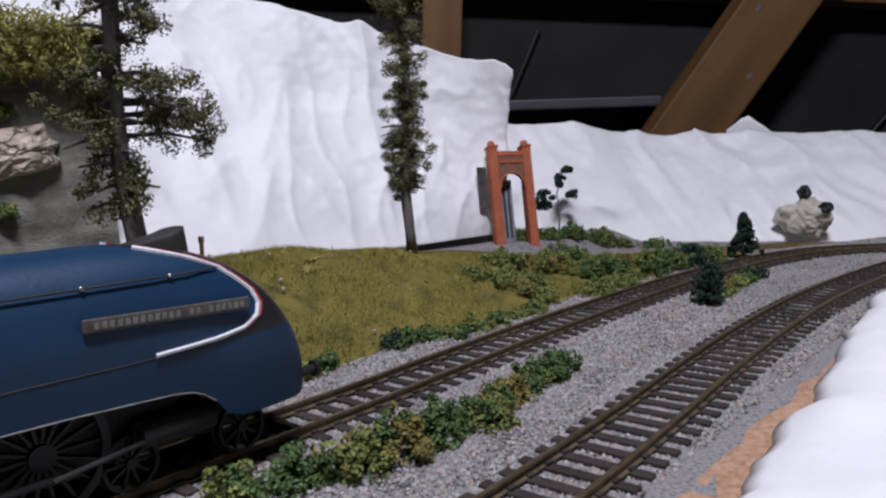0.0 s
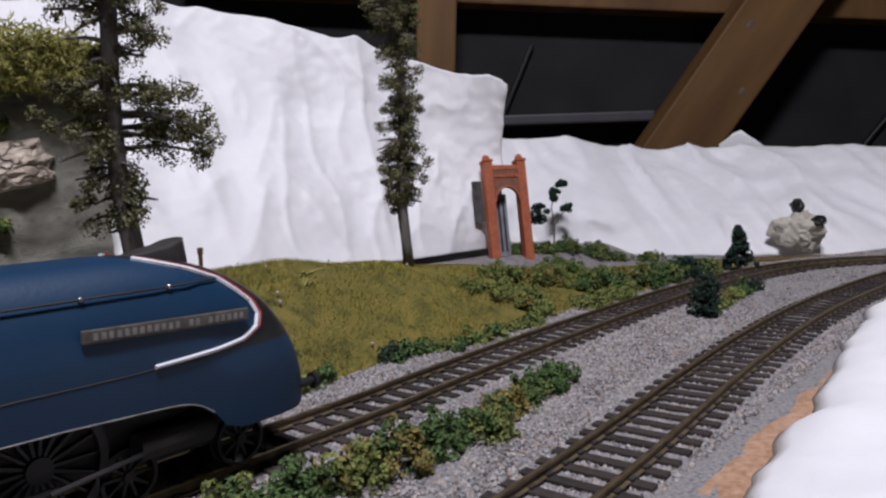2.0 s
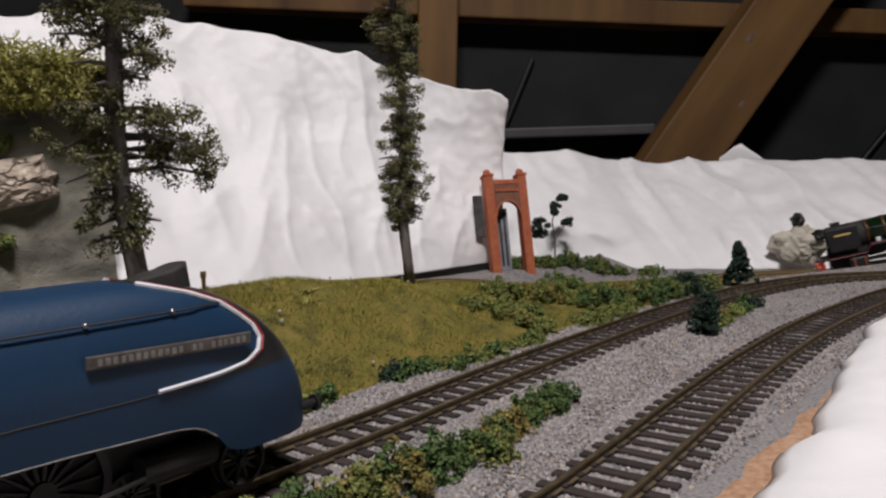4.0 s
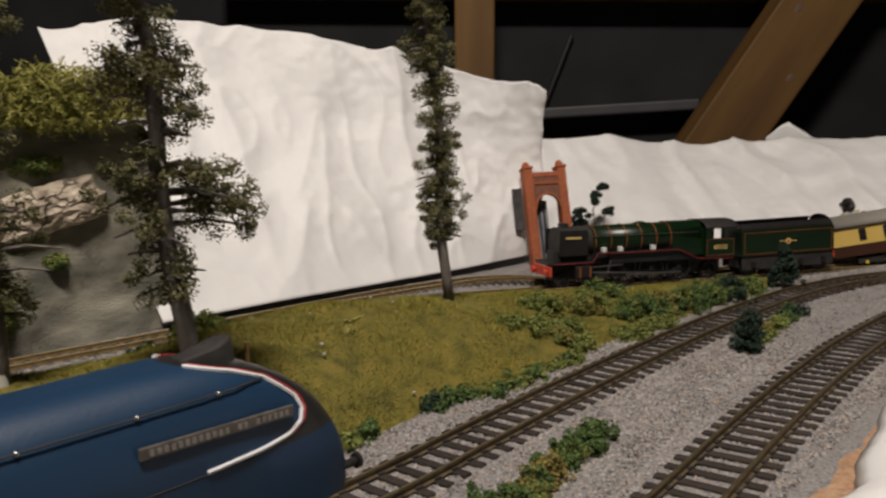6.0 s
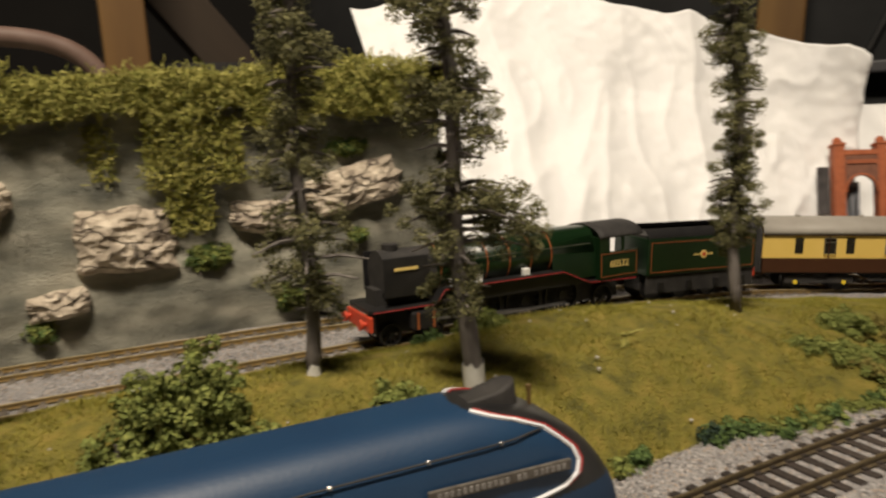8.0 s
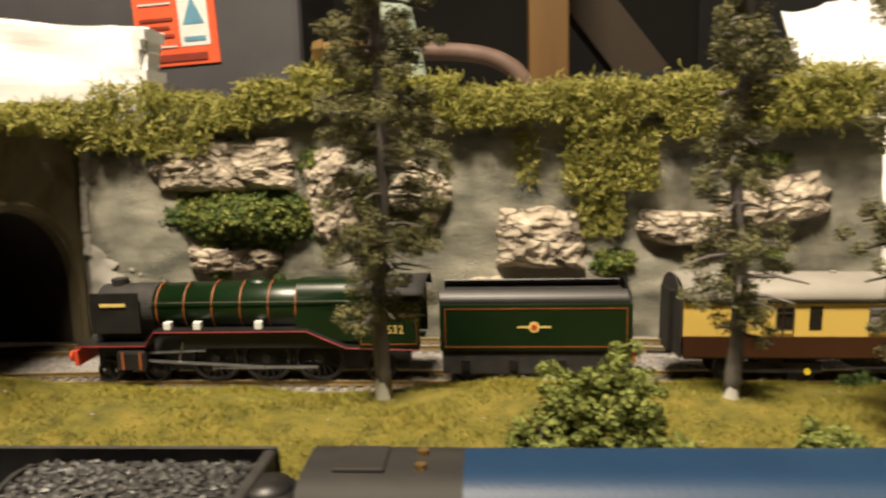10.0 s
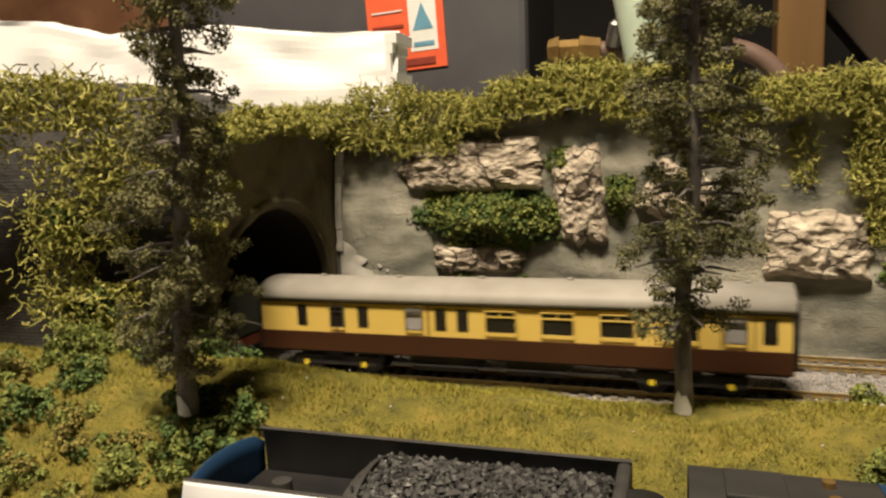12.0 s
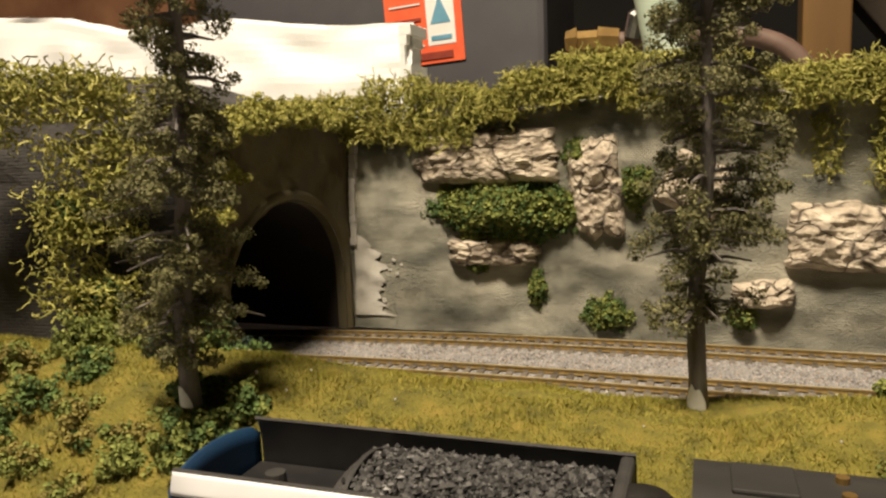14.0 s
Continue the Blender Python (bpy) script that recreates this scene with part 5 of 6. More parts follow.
# ---- bark rocks on the cutting ----
def rock(x0, x1, z0, z1, seed, lean=0.0, thick=0.012):
    cx, cz, hw, hh = (x0 + x1) / 2, (z0 + z1) / 2, (x1 - x0) / 2, (z1 - z0) / 2
    bm = bmesh.new()

    def f(u, v):
        a, r = 2 * math.pi * u, v
        ca, sa = math.cos(a), math.sin(a)
        k = 1 / max(abs(ca), abs(sa)) ** 0.72
        rim = k * (0.93 + 0.16 * noise.noise((ca * 2.2 + seed, sa * 2.2, seed)) + 0.07 * noise.noise((ca * 7, sa * 7 + seed, 3)))
        px, pz = ca * rim * r * hw, sa * rim * r * hh
        q = (px * 1000 / 11, pz * 1000 / 6, seed)
        rid = 1 - abs(noise.noise(q))
        h = thick * (1 - r ** 6) * (0.7 + 0.25 * noise.noise((px * 60, pz * 60, seed))) + 0.0022 * rid ** 4 * (1 - r ** 8) + 0.0011 * noise.noise((px * 420, pz * 420, seed))
        x, z = cx + px * math.cos(lean) - pz * math.sin(lean), cz + px * math.sin(lean) + pz * math.cos(lean)
        return (x, face(x, z) - h + 0.004 * (r > 0.99), z)

    grid(bm, 72, 18, f)
    bmesh.ops.remove_doubles(bm, verts=bm.verts, dist=0.00002)
    bmesh.ops.recalc_face_normals(bm, faces=bm.faces)
    return solid("bark_rock", bm, BARK, "pale tan cork-bark rock set into the cutting", "rock", group="bark rocks")


for k, r in enumerate([(-0.35, -0.245, 0.086, 0.1245), (-0.245, -0.211, 0.052, 0.118), (-0.324, -0.26, 0.036, 0.056), (-0.13, -0.068, 0.037, 0.0775), (-0.193, -0.152, 0.066, 0.103), (-0.155, -0.12, 0.017, 0.034), (-0.043, 0.014, 0.05, 0.073), (0.002, 0.073, 0.061, 0.09)]):
    rock(*r, seed=3.1 * k + 1, lean=(0, 0.12, 0.03, -0.04, -0.5, 0.12, -0.1, 0.22)[k], thick=0.013 if k != 1 else 0.011)


# ---- foliage ----
def bush(name, x, y, z, rx, ry, rz, mats, label, category="bush", lump=0.0022, density=1.0, group=""):
    t = thing(name, label, category, Matrix.Translation((x, y, z)), group)
    count = max(6, int(density * 2.2 * (rx * ry * rz) ** (2 / 3) / lump ** 2))
    for i, m in enumerate(mats):
        p, d = lumps(rx, ry, rz, max(4, count // len(mats)), lump)
        if i:
            p = p + RNG.normal(0, 0.15 * rx, 3) * (1, 1, 0)
        v, f = flakes(p, lump * 0.24, d, 0.7)
        raw("foliage", v, f, m, t)
    if len(mats) == 1 and rz > 0.008:
        part("stem", rod(bmesh.new(), (0, 0, -0.001), (0, 0, rz * 0.7), 0.0006, 0.0004, 6), TRUNK, t)
    return t


G, O, N, K = FOAM_GREEN, FOAM_OLIVE, FOAM_BROWN, FOAM_DARK
for x, y, r, h, ms in [(-0.028, -0.024, 0.008, 0.006, (G, O)), (-0.016, -0.029, 0.009, 0.008, (G,)), (-0.004, -0.034, 0.01, 0.01, (N, O)), (0.008, -0.036, 0.011, 0.012, (N, G)), (0.02, -0.037, 0.01, 0.011, (G,)), (0.033, -0.038, 0.01, 0.009, (G, O)), (0.046, -0.036, 0.008, 0.008, (N, G)), (0.057, -0.034, 0.008, 0.007, (N,)), (0.068, -0.032, 0.008, 0.008, (G, O)), (0.08, -0.031, 0.009, 0.008, (G,)), (0.09, -0.03, 0.007, 0.007, (G,)), (0.064, -0.024, 0.004, 0.003, (G,))]:
    bush("ballast_bush", x, y, -0.0034, r, r * 0.8, h, ms, "green and ochre foam clump between the front tracks", group="clumps between the tracks", lump=0.0017)
for x, y, r, h, ms in [(0.083, 0.037, 0.009, 0.007, (G, K)), (0.094, 0.035, 0.008, 0.006, (G,)), (0.107, 0.031, 0.009, 0.006, (O, G)), (0.12, 0.028, 0.009, 0.006, (O, G)), (0.133, 0.027, 0.009, 0.006, (G, O)), (0.147, 0.027, 0.008, 0.006, (O,)), (0.16, 0.028, 0.008, 0.006, (G, O)), (0.045, 0.036, 0.006, 0.005, (G,)), (0.036, 0.034, 0.006, 0.006, (O,)), (0.157, 0.062, 0.01, 0.005, (O,)), (0.168, 0.054, 0.011, 0.006, (O,)), (0.172, 0.044, 0.01, 0.005, (O, N)), (0.18, 0.037, 0.01, 0.005, (O,)), (0.188, 0.05, 0.011, 0.005, (O,)), (0.215, 0.028, 0.011, 0.006, (O,)), (0.2, 0.075, 0.014, 0.007, (O,)), (0.225, 0.06, 0.012, 0.007, (O, N)), (0.245, 0.045, 0.013, 0.008, (O, G)), (0.265, 0.04, 0.012, 0.008, (O, N)), (0.285, 0.035, 0.012, 0.008, (O, G)), (0.305, 0.032, 0.012, 0.009, (O, G)), (0.325, 0.028, 0.012, 0.009, (G, K)), (0.345, 0.022, 0.012, 0.008, (O, G)), (0.26, 0.075, 0.012, 0.006, (O, G)), (0.24, 0.027, 0.01, 0.006, (O,))]:
    k = 1.0 + 0.4 * smooth((x - 0.15) / 0.08)
    bush("bank_bush", x, y, bank(x, y) - 0.001, r * k, r * 0.85 * k, h * k, ms, "olive foam bush on the grass bank", group="bank bushes", lump=0.0019)
for x, y, r, h, ms in [(0.238, -0.027, 0.007, 0.006, (O,)), (0.253, -0.026, 0.008, 0.005, (O, N)), (0.268, -0.025, 0.007, 0.005, (O,)), (0.283, -0.024, 0.006, 0.005, (G,)), (0.297, -0.024, 0.008, 0.007, (K, G))]:
    bush("ballast_bush", x, y, -0.0034, r, r * 0.8, h, ms, "low green foam clump where the tracks curve", group="clumps between the tracks")
bush("dark_shrub", 0.218, -0.03, -0.0034, 0.0066, 0.0066, 0.023, (K,), "dark green upright foam shrub in the ballast", "shrub", lump=0.0018, density=1.5)
for x, y, r, h in [(0.40, 0.2, 0.014, 0.01), (0.42, 0.188, 0.015, 0.009), (0.445, 0.18, 0.015, 0.012), (0.465, 0.165, 0.014, 0.013), (0.48, 0.15, 0.012, 0.008), (0.495, 0.125, 0.012, 0.009)]:
    x, y, _ = far((x, y, 0))
    bush("far_bush", x, y, -0.0034 + drop(x, y), r * 1.18, r * 1.18, h * 1.18, (G, O), "low green bush beside the far track", group="far bushes", lump=0.0024)
for x, y, r, h, ms in [(-0.095, 0.068, 0.021, 0.031, (O, O, O)), (-0.115, 0.064, 0.011, 0.015, (O,)), (-0.082, 0.062, 0.012, 0.013, (O,)), (-0.03, 0.066, 0.012, 0.011, (O,)), (0.03, 0.12, 0.014, 0.008, (O,)), (-0.322, 0.05, 0.017, 0.015, (O, G)), (-0.105, 0.15, 0.011, 0.01, (O,)), (0.018, 0.145, 0.009, 0.006, (G,)), (-0.345, 0.045, 0.009, 0.008, (O,)), (-0.375, 0.12, 0.016, 0.016, (O, G)), (-0.39, 0.145, 0.015, 0.024, (O, K)), (-0.41, 0.1, 0.016, 0.016, (O,)), (-0.37, 0.15, 0.013, 0.014, (K, G)), (-0.425, 0.075, 0.013, 0.012, (O, N)), (-0.4, 0.062, 0.012, 0.012, (G, O)), (-0.388, 0.076, 0.011, 0.012, (G, O)), (-0.412, 0.05, 0.012, 0.01, (G,)), (-0.37, 0.095, 0.011, 0.011, (O, K)), (-0.312, 0.066, 0.01, 0.01, (O, G)), (-0.335, 0.07, 0.01, 0.009, (G,)), (-0.402, 0.044, 0.014, 0.005, (N, O)), (-0.386, 0.042, 0.013, 0.004, (O, N)), (-0.372, 0.052, 0.012, 0.005, (N, G)), (-0.36, 0.036, 0.012, 0.004, (N, O)), (-0.38, 0.06, 0.012, 0.005, (O, N)), (-0.35, 0.055, 0.01, 0.004, (N, O))]:
    bush("turf_bush", x, y, bank(x, y) - 0.001, r, r * 0.9, h, ms, "light green foam bush standing in the grass", group="turf bushes", lump=0.0024)


def wall_plant(x0, x1, z0, z1, mats, label, thick=0.01, name="wall_plant", lump=0.0024):
    t = thing(name, label, "creeper", group="plants on the cutting")
    n = int(620 * (x1 - x0) * (z1 - z0) / 0.0011) + 12
    for m in mats:
        k = n // len(mats)
        a = RNG.uniform(0, 6.28, k)
        rag = RNG.uniform(0, 6.28, 3)
        r = RNG.uniform(0, 1, k) ** 0.6 * (0.82 + 0.2 * np.sin(3 * a + rag[0]) + 0.14 * np.sin(7 * a + rag[1]) + 0.1 * np.sin(13 * a + rag[2]))
        x = (x0 + x1) / 2 + (x1 - x0) / 2 * r * np.cos(a)
        z = (z0 + z1) / 2 + (z1 - z0) / 2 * r * np.sin(a)
        y = np.array([face(p, q) for p, q in zip(x, z)]) - RNG.uniform(0.0, thick, k) * (1.1 - r)
        c = np.stack([x, y, z], 1)
        per = 12
        d = RNG.normal(size=(k * per, 3))
        d /= np.linalg.norm(d, axis=1)[:, None]
        v, f = flakes(c.repeat(per, 0) + d * lump * 0.85, lump * 0.36, d, 0.7)
        raw("foliage", v, f, m, t)
    return t


wall_plant(-0.334, -0.23, 0.05, 0.092, (O, O, G), "dense green foam bush hanging under a rock", 0.02)
for b in [(-0.248, -0.228, 0.094, 0.116), (-0.214, -0.196, 0.07, 0.1), (-0.236, -0.206, 0.0, 0.022), (-0.271, -0.258, 0.012, 0.036), (-0.31, -0.296, 0.033, 0.041), (-0.156, -0.138, 0.005, 0.02), (-0.07, -0.04, 0.034, 0.05), (0.02, 0.05, 0.094, 0.106), (0.03, 0.045, 0.04, 0.05), (-0.003, 0.012, 0.004, 0.03), (-0.02, 0.0, 0.002, 0.02)]:
    wall_plant(*b, (O, O, G), "small green tuft growing on the cutting", 0.008, lump=0.0018)


def moss(x0, x1, z0, z1, label, thick=0.016, strands=260, yy=None):
    """Stringy dried moss: many short curled strands."""
    t = thing("moss_clump", label, "moss", group="dried moss on the hill")
    V, F = [], []
    for k in range(int(strands * 1.5)):
        x, z = random.uniform(x0, x1), random.uniform(z0, z1)
        y = (face(x, min(z, 0.13)) if yy is None else yy(x)) - random.uniform(-0.004, thick)
        p = Vector((x, y, z))
        d = Vector((random.gauss(0, 1), random.gauss(0, 1), random.gauss(0, 0.9))).normalized()
        r = random.uniform(0.00024, 0.00046)
        prev = None
        for s in range(6):
            u = d.orthogonal().normalized() * r
            w = d.cross(u).normalized() * r
            i = len(V)
            V += [p + u, p - u * 0.5 + w * 0.87, p - u * 0.5 - w * 0.87]
            if prev is not None:
                for q in range(3):
                    F.append((prev + q, prev + (q + 1) % 3, i + (q + 1) % 3, i + q))
            prev = i
            p = p + d * random.uniform(0.0012, 0.0025)
            d = (d + Vector((random.gauss(0, 0.7), random.gauss(0, 0.7), random.gauss(0, 0.7)))).normalized()
    tagged(raw("strands", [tuple(v) for v in V], F, MOSS, t), kind="stuff")
    n = strands * 5
    c = np.stack([RNG.uniform(x0, x1, n), np.zeros(n), RNG.uniform(z0, z1, n)], 1)
    c[:, 1] = [(face(a, min(b, 0.13)) if yy is None else yy(a)) for a, b in zip(c[:, 0], c[:, 2])] - RNG.uniform(-0.004, thick * 0.8, n)
    v, f = flakes(c, 0.0008)
    tagged(raw("crumbs", v, f, MOSS, t), kind="stuff")


def ridge(x):
    return interp(x, [(-0.44, 0.142), (-0.36, 0.141), (-0.3, 0.138), (-0.26, 0.148), (-0.2, 0.147), (-0.15, 0.138), (-0.1, 0.138), (-0.03, 0.138), (0.02, 0.134), (0.09, 0.14)])


x = -0.43
while x < 0.085:
    w = random.uniform(0.026, 0.036)
    c = ridge(x + w / 2)
    moss(x - 0.004, x + w + 0.004, c - random.uniform(0.007, 0.02) - (0.014 if x < -0.33 else 0), c + 0.011 + random.uniform(-0.006, 0.006), "yellow-green dried moss along the cutting's edge", 0.02, 430)
    x += w
moss(-0.084, -0.03, 0.085, 0.122, "bushy dried moss hanging down the cutting", 0.016, 420)
moss(-0.076, -0.05, 0.058, 0.09, "bushy dried moss hanging down the cutting", 0.012, 170)
moss(-0.114, -0.1, 0.09, 0.122, "thin strand of dried moss on the cutting", 0.006, 70)
moss(0.03, 0.085, 0.122, 0.155, "thick dried moss at the end of the cutting", 0.03, 420)


def slope_y(x):
    return interp(x, [(-0.62, 0.1), (-0.5, 0.105), (-0.46, 0.118), (-0.42, 0.14), (-0.4, 0.155)])


for x0, x1, z0, z1, n in ((-0.428, -0.398, 0.1, 0.15, 280), (-0.452, -0.43, 0.045, 0.1, 150), (-0.445, -0.415, 0.075, 0.125, 220), (-0.49, -0.455, 0.12, 0.158, 240), (-0.44, -0.41, 0.015, 0.06, 230), (-0.455, -0.42, 0.13, 0.155, 220)):
    moss(x0, x1, z0, z1, "stringy dried moss on the hillside by the tunnel", 0.02, n, slope_y)
for x, z, r in ((-0.43, 0.05, 0.014), (-0.505, 0.128, 0.02), (-0.44, 0.09, 0.012), (-0.478, 0.122, 0.013)):
    bush("hill_bush", x, slope_y(x) - 0.006, z - r * 0.4, r, r * 0.6, r, (FOAM_GREEN,), "dark green foam bush on the hillside", group="hillside bushes", lump=0.0026)


for y, z, r in ((0.165, 0.118, 0.018), (0.19, 0.124, 0.017), (0.215, 0.128, 0.016), (0.24, 0.128, 0.017), (0.265, 0.127, 0.016), (0.29, 0.126, 0.016), (0.175, 0.1, 0.012), (0.16, 0.08, 0.014)):
    bush("moss_tuft", -0.392, y, z, r * 0.9, r, r * 0.9, (MOSS,), "dried moss overhanging the tunnel mouth", "moss", group="dried moss on the hill", lump=0.0024, density=1.4)


# ---- trees ----
def conifer(x, y, z, height, profile, seed, label, lean=(0.0, 0.0), white=0.0, girth=0.0031, bare=0.15, tufts=()):
    """profile: (share of the height, reach of the crown); tufts: (share of the height, bearing, reach)."""
    rs = random.Random(seed)
    t = thing("conifer_tree", label, "tree", Matrix.Translation((x, y, z - 0.002)) @ pose(0, 0, 0, lean[0], lean[1], 0), group="tall model trees")
    n = 18
    pts = [(0.0011 * math.sin(k * 0.7 + seed), 0.0011 * math.cos(k * 0.9 + seed), height * k / n) for k in range(n + 1)]
    rad = [girth * (1 - 0.62 * k / n) * (1 + 0.05 * math.sin(k * 2.3 + seed)) for k in range(n + 1)]
    trunk = part("trunk", tube(bmesh.new(), pts, rad, 14), TRUNK, t, "grey tapered trunk", smooth=True)
    if white:
        bm = bmesh.new()
        span = 2 * math.pi if white > 0.01 else 2.2

        def scrape(u, v):
            a = -1.9 + span * (u - 0.5) * (1 if span > 3 else 1 - 0.75 * v * v)
            c = Vector(pts[0]).lerp(Vector(pts[1]), v * white / (height / n))
            return (c.x + (girth + 0.0004) * math.cos(a), c.y + (girth + 0.0004) * math.sin(a), white * v * (1 + 0.25 * noise.noise((a * 2, seed, 0))))

        grid(bm, 20, 6, scrape)
        part("bare_base", bm, WHITEBASE, t, "unpainted white trunk foot", smooth=True)
    br = bmesh.new()
    lumps_at = []

    def limb(h, ang, L, leafy):
        k = min(n, h / height * n)
        p0 = Vector((np.interp(k, range(n + 1), [p[0] for p in pts]), np.interp(k, range(n + 1), [p[1] for p in pts]), h))
        d = Vector((math.cos(ang), math.sin(ang), rs.uniform(-0.12, 0.16)))
        bend = Vector((0, 0, -0.12 * L))
        tube(br, [p0, p0 + d * L * 0.5, p0 + d * L * 0.95 + bend], [0.0009, 0.0006, 0.0003], 5)
        if leafy:
            m = max(2, int(L / 0.0042))
            for q in range(m):
                s = 0.28 + 0.76 * (q + rs.uniform(0.2, 0.8)) / m
                c = p0 + d * L * s + bend * s * s + Vector((rs.gauss(0, 0.0011), rs.gauss(0, 0.0011), rs.gauss(0.0004, 0.0026)))
                lumps_at.append((c, rs.uniform(0.0026, 0.005) * (0.75 + 0.35 * math.sin(math.pi * min(1, s)))))

    bz = profile[0][0] * height
    while bz < height * 0.985:
        reach = interp(bz / height, profile) * (0.9 + 0.2 * math.sin(bz * 190 + seed))
        a = rs.uniform(0, 6.28)
        count = rs.choice((3, 4, 4, 5))
        for q in range(count):
            limb(bz + rs.uniform(-0.0035, 0.0035), a + q * 6.283 / count + rs.uniform(-0.5, 0.5), max(0.004, reach * rs.uniform(0.55, 1.12)), rs.random() > bare)
        bz += rs.uniform(0.0034, 0.006)
    for h, ang, L in tufts:
        limb(h * height, ang, L, True)
        limb(h * height + 0.004, ang + 0.2, L * 0.9, True)
    tagged(part("branches", br, TRUNK, t, "thin bare grey branches"), kind="stuff")
    per = 160
    C = np.array([tuple(c) for c, r in lumps_at]).repeat(per, 0)
    R = np.array([r for c, r in lumps_at]).repeat(per)[:, None]
    d = RNG.normal(size=C.shape)
    d /= np.linalg.norm(d, axis=1)[:, None]
    C = C + d * R * RNG.uniform(0.25, 1.12, R.shape) ** 0.7 * (1, 1, 0.85)
    v, f = flakes(C, 0.00035, d, 0.9)
    raw("needles", v, f, NEEDLES, t)
    return t


conifer(0.154, 0.097, 0.022, 0.215, [(0.14, 0.009), (0.18, 0.014), (0.3, 0.0135), (0.42, 0.0105), (0.5, 0.0135), (0.75, 0.012), (1, 0.008)], 3, "tall slim dark model conifer with a bare lower trunk", lean=(0, -0.7), girth=0.0028, bare=0.1)
conifer(-0.003, 0.064, 0.024, 0.22, [(0.17, 0.012), (0.2, 0.017), (0.3, 0.0185), (0.45, 0.017), (0.6, 0.02), (0.8, 0.02), (1, 0.014)], 8, "broad dark model conifer with a white trunk foot", white=0.013, lean=(0, -2.3), girth=0.0034, bare=0.24, tufts=((0.28, -0.5, 0.03), (0.25, -0.7, 0.027), (0.3, -0.9, 0.026)))
conifer(-0.05, 0.091, 0.03, 0.195, [(0.15, 0.015), (0.2, 0.02), (0.35, 0.018), (0.5, 0.012), (0.68, 0.017), (0.85, 0.0155), (1, 0.012)], 12, "tall model conifer with patchy crown on the bank", white=0.008, girth=0.0027, bare=0.32)
conifer(-0.17, 0.111, 0.027, 0.18, [(0.17, 0.016), (0.3, 0.024), (0.5, 0.029), (0.66, 0.03), (0.74, 0.018), (0.82, 0.021), (1, 0.016)], 21, "model conifer with a full crown and white-scraped foot", white=0.008, lean=(0, 1.5), bare=0.2)
conifer(-0.328, 0.057, 0.034, 0.18, [(0.1, 0.02), (0.25, 0.027), (0.4, 0.025), (0.55, 0.019), (0.75, 0.0185), (1, 0.017)], 33, "dark model conifer beside the tunnel hill", lean=(0, 3.6), white=0.007, girth=0.0033, bare=0.12)

t = thing("sapling", "slender model sapling with few dark leaf clumps", "tree", Matrix.Translation(far((0.458, 0.2, -0.002))) @ Matrix.Scale(1.18, 4))
bm = bmesh.new()
tube(bm, [(0, 0, 0), (0.001, 0, 0.02), (-0.002, 0.001, 0.035), (0.004, 0, 0.05)], [0.0009, 0.0008, 0.0006, 0.0004], 6)
tube(bm, [(0.001, 0, 0.018), (0.008, -0.003, 0.028), (0.014, -0.006, 0.034)], [0.0006, 0.0005, 0.0003], 6)
part("stem", bm, TRUNK, t)
for cx, cy, cz, r in ((0.003, 0, 0.05, 0.006), (0.009, -0.003, 0.056, 0.005), (0.0, 0, 0.044, 0.004), (0.013, -0.006, 0.034, 0.006), (-0.018, 0.004, 0.034, 0.009), (-0.02, 0.004, 0.026, 0.007)):
    p, d = lumps(r, r, r, 14, 0.002)
    v, f = flakes(p + (cx, cy, cz - r * 0.4), 0.0008, d)
    raw("leaves", v, f, FOAM_DARK, t)
t = thing("small_fir", "tiny dark green fir where the tracks curve", "tree", Matrix.Translation((0.373, 0.008, -0.0034)))
part("trunk", rod(bmesh.new(), (0, 0, 0), (0, 0, 0.03), 0.001, 0.0003, 6), TRUNK, t)
for k in range(7):
    z = 0.003 + k * 0.0036
    r = 0.0105 * (1 - k / 7.6) ** 1.5 + 0.001
    p, d = lumps(r, r, 0.005, 16, 0.0017)
    v, f = flakes(p + (0, 0, z), 0.0007, d)
    raw("needles", v, f, FOAM_DARK, t)

# ---- brick gateway leaning on the paper ----
X = Vector((0.8, -0.6, 0)).normalized()
U = Vector((0.014, 0.014, 0.078)).normalized()
Y = U.cross(X).normalized()
U = X.cross(Y).normalized()
GATE = far((0.379, 0.212, -0.003), 1.14)
gate = thing("brick_gateway", "red brick model gateway leaning against the paper", "gateway", Matrix(((X.x, Y.x, U.x, GATE[0]), (X.y, Y.y, U.y, GATE[1]), (X.z, Y.z, U.z, GATE[2]), (0, 0, 0, 1))) @ Matrix.Scale(1.14, 4))
GW, GH, PW2 = 0.037, 0.08, 0.0075
for x in (0.0, GW - PW2):
    p = part("pillar", boxed(x, x + PW2, -0.003, 0.009, -0.008, GH, bev=0.0005), TERRA, gate, "orange-red brick pillar")
    part("cap", boxed(x - 0.0008, x + PW2 + 0.0008, -0.0038, 0.0098, GH, GH + 0.0024, bev=0.0007), TERRA, p)
    bm = bmesh.new()
    bmesh.ops.create_uvsphere(bm, u_segments=12, v_segments=8, radius=0.0034, matrix=Matrix.Translation((x + PW2 / 2, 0.003, GH + 0.004)))
    part("finial", bm, TERRA, p, smooth=True)
R2 = GW / 2 - PW2


def spandrel(u, v):
    a = math.pi * v
    ax, az = GW / 2 + R2 * math.cos(a), 0.045 + 0.013 * math.sin(a)
    return (ax, 0.0, az + (0.076 - az) * u)


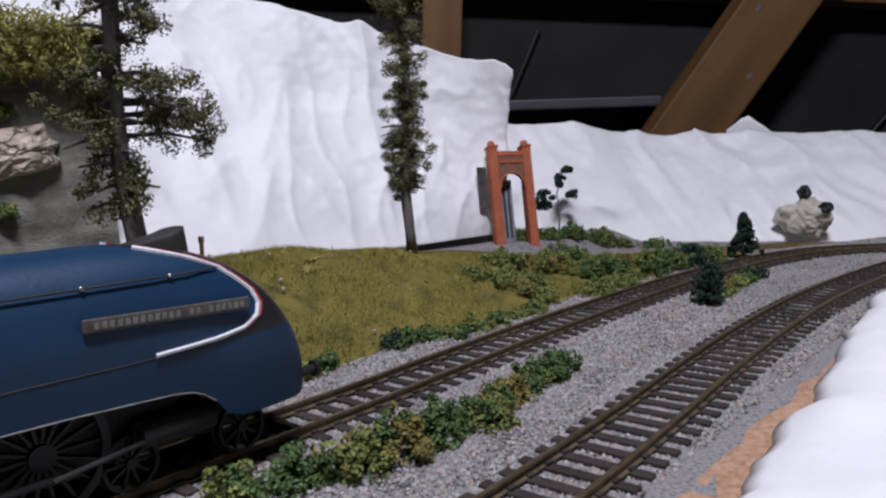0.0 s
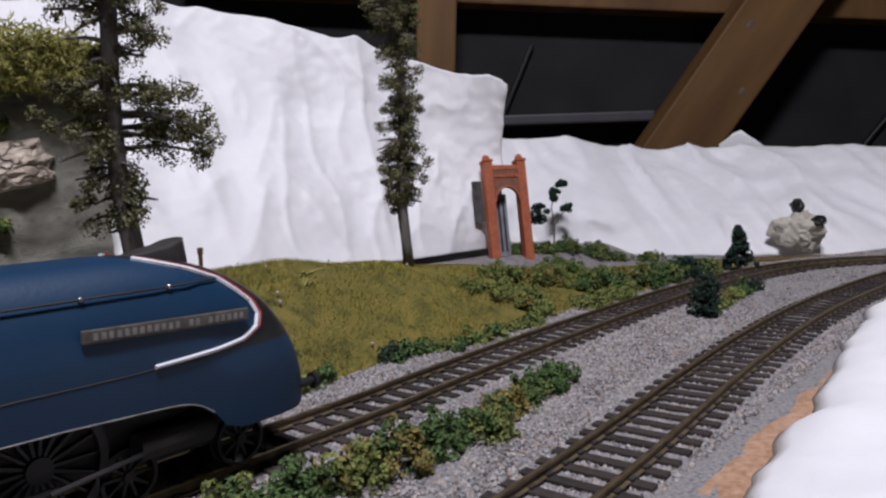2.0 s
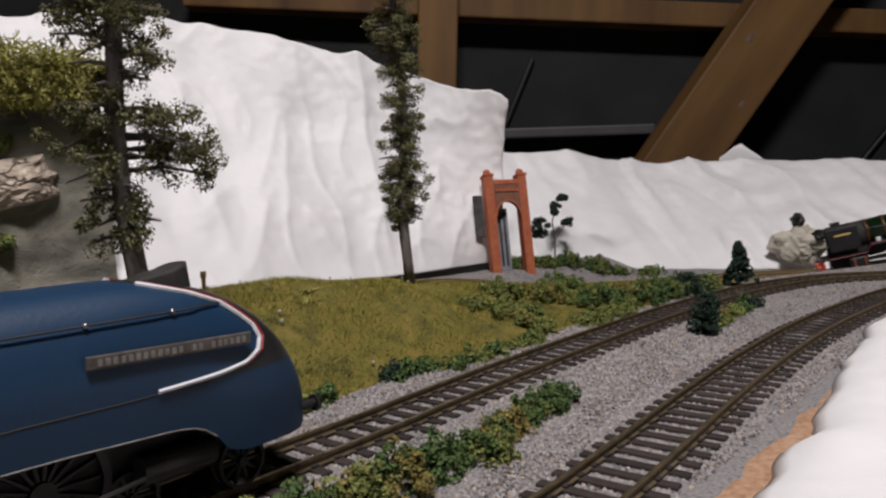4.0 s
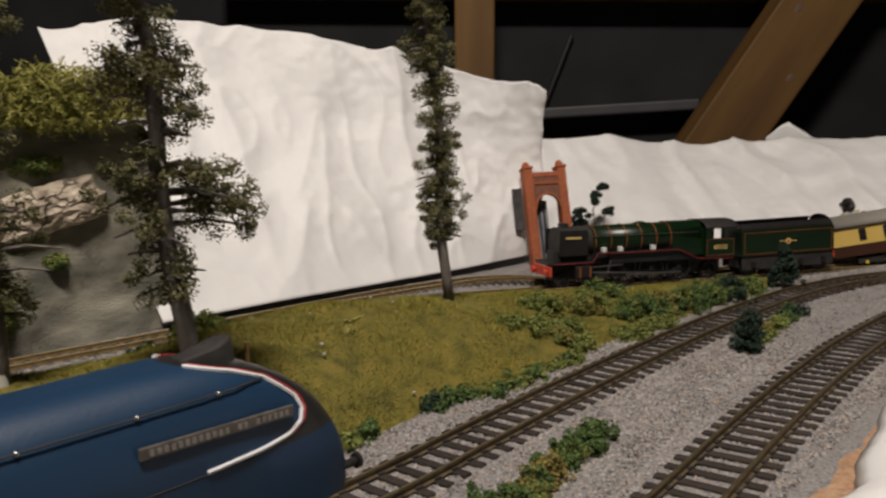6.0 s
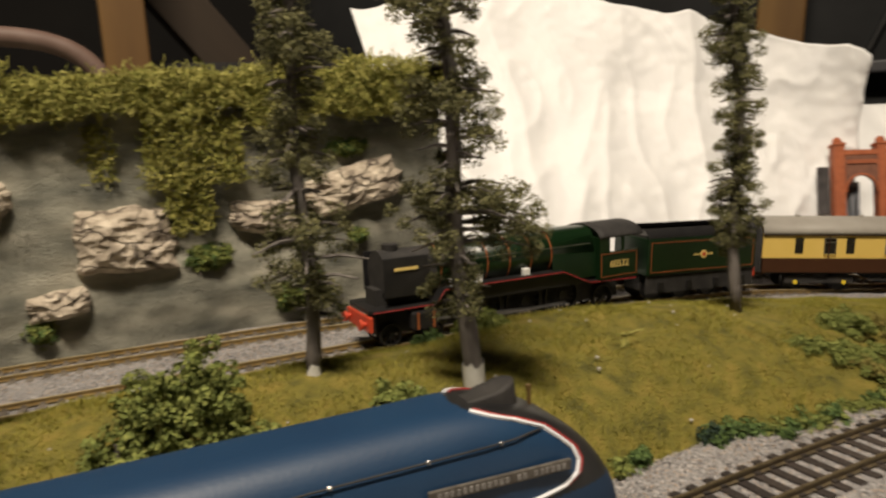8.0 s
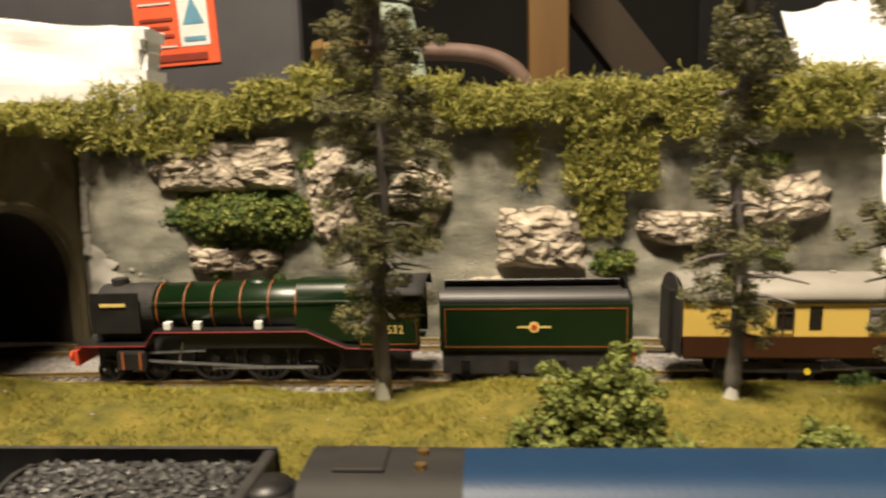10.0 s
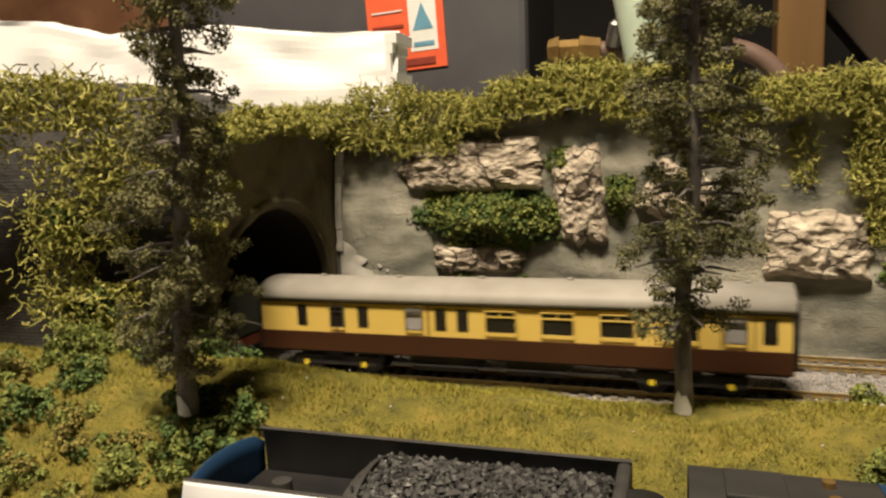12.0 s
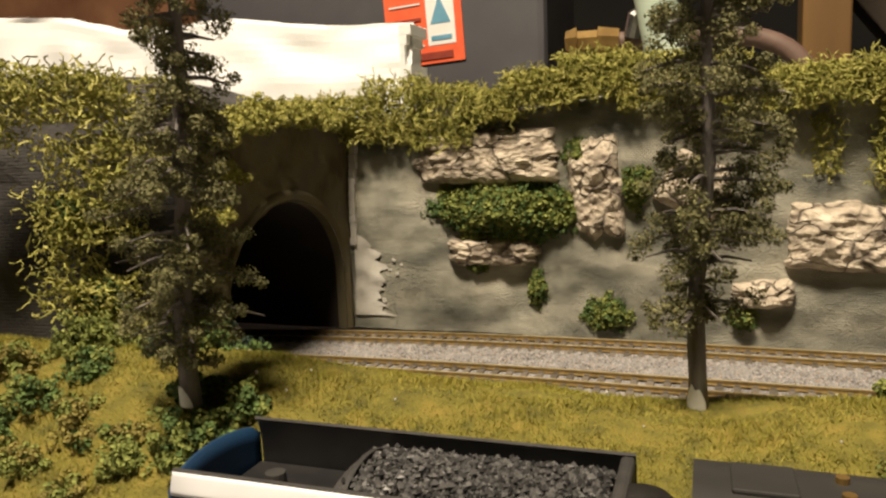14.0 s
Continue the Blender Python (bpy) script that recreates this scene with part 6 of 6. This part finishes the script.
bm = bmesh.new()
grid(bm, 5, 30, spandrel)
ob = part("arch_wall", bm, TERRADARK, gate, "brown brick wall over the arch")
m = ob.modifiers.new("thickness", "SOLIDIFY")
m.thickness, m.offset = 0.006, 0
bm = bmesh.new()
tube(bm, [(GW / 2 + (R2 - 0.0002) * math.cos(math.pi * k / 20), -0.0032, 0.045 + 0.013 * math.sin(math.pi * k / 20)) for k in range(21)], 0.0009, 6)
part("arch_rim", bm, TERRA, gate)
part("parapet", boxed(PW2, GW - PW2, -0.0036, 0.007, 0.0725, 0.0765, bev=0.0005), TERRA, gate, "red brick string course")
for k in range(6):
    part("brick", boxed(PW2 + 0.0008 + k * 0.0035, PW2 + 0.0036 + k * 0.0035, -0.0042, -0.0028, 0.066, 0.0688), TERRA, gate)
part("flank", boxed(-0.009, -0.0005, 0.0085, 0.0102, 0.03, 0.066, bev=0.0004), BARKDARK, gate, "dark brown card flank behind the pillar")
part("gate_leaf", boxed(PW2, PW2 + 0.013, 0.0095, 0.0105, 0, 0.054), SLATE, gate, "grey panelled leaf behind the arch")
for k in range(3):
    part("slat", boxed(PW2 + 0.001 + k * 0.004, PW2 + 0.0025 + k * 0.004, 0.0085, 0.0095, 0.004, 0.05), BLACK, gate)

# ---- crumpled scrap on the far slope ----
bm = bmesh.new()
bmesh.ops.create_icosphere(bm, subdivisions=4, radius=1)
for v in bm.verts:
    p = v.co.copy()
    k = 1 + 0.45 * noise.noise(p * 1.7) + 0.3 * (1 - abs(noise.noise(p * 3.1))) - 0.2
    v.co = Vector((p.x * 0.013, p.y * 0.024, p.z * 0.019)) * k
ob = solid("crumpled_scrap", bm, CREASED, "crumpled cream paper scrap on the white slope", "paper scrap")
ob.matrix_basis = Matrix.Translation(far((0.578, 0.026, 0.007))) @ Matrix.Scale(0.97, 4)
for px, py, pz, r in ((0.576, 0.026, 0.029, 0.0055), (0.572, 0.008, 0.016, 0.0055)):
    bm = bmesh.new()
    bmesh.ops.create_icosphere(bm, subdivisions=3, radius=r)
    for v in bm.verts:
        v.co *= 1 + 0.5 * noise.noise(v.co * 260 + Vector((px * 90, py * 90, 0)))
    ob = solid("dark_wad", bm, BLACK, "small black wad of paper on the cream scrap", "paper wad")
    ob.matrix_basis = Matrix.Translation(far((px, py, pz))) @ Matrix.Scale(1.18, 4)

# dry twig on the bank
bm = bmesh.new()
for k in range(7):
    a = Vector((0.075 + random.uniform(-0.006, 0.006), 0.075, bank(0.075, 0.075) + 0.001))
    tube(bm, [a, a + Vector((random.uniform(-0.004, 0.006), 0.001, 0.004)), a + Vector((random.uniform(-0.006, 0.01), 0, 0.006))], 0.0003, 5)
solid("dry_twig", bm, MOSS, "dry curled twig lying on the bank", "twig")


# ---- what moves ----
ARC = CURVE["C"]
ARC_S = PITCH * np.arange(len(ARC))
FRONT0 = float(np.interp(-0.223, ARC[:, 0][:300], ARC_S[:300]))
RUN = [(0.0, 1.590), (5.5, 0.682), (6.0, 0.6), (6.5, 0.514), (7.2, 0.366), (9.3, 0.003), (10.2, -0.15), (11.0, -0.288), (12.0, -0.459), (13.0, -0.635), (13.3, -0.69), (14.0, -0.814)]


def run(t):
    """How far the engine's front still has to go, smoothed over half a second."""
    return sum(interp(t + d, [(-2.0, 1.920)] + RUN + [(16.0, -1.11)]) for d in (-0.3, -0.15, 0.0, 0.15, 0.3)) / 5



def on_track(s):
    return Vector((float(np.interp(s, ARC_S, ARC[:, 0])), float(np.interp(s, ARC_S, ARC[:, 1])), drop(float(np.interp(s, ARC_S, ARC[:, 0])), float(np.interp(s, ARC_S, ARC[:, 1])))))


def stand(s, length):
    """The pose of a vehicle whose front is s along the track and which trails length behind."""
    a, b = on_track(s + 0.18 * length), on_track(s + 0.82 * length)
    d = (b - a).normalized()
    o = a - d * 0.18 * length
    return Matrix.Translation(o) @ Matrix.Rotation(math.atan2(d.y, d.x), 4, "Z") @ Matrix.Rotation(-math.asin(d.z), 4, "Y")


def motions():
    times = [k * 0.25 for k in range(57)]
    for ob, back, length in ((loco, -0.005, 0.18), (coal_tender, 0.185, 0.09), (coach, 0.2965, 0.263)):
        walk(ob, [(t, stand(FRONT0 + run(t) + back, length)) for t in times])
    for ob in DRIVERS:
        place = ob.matrix_basis.translation.copy()
        r = place.z
        n = int(14.0 * 0.172 / (r * radians(75))) + 1
        walk(ob, [(14.0 * k / n, Matrix.Translation(place) @ Matrix.Rotation((run(14.0 * k / n) - run(0)) / r, 4, "Y")) for k in range(n + 1)])


motions()
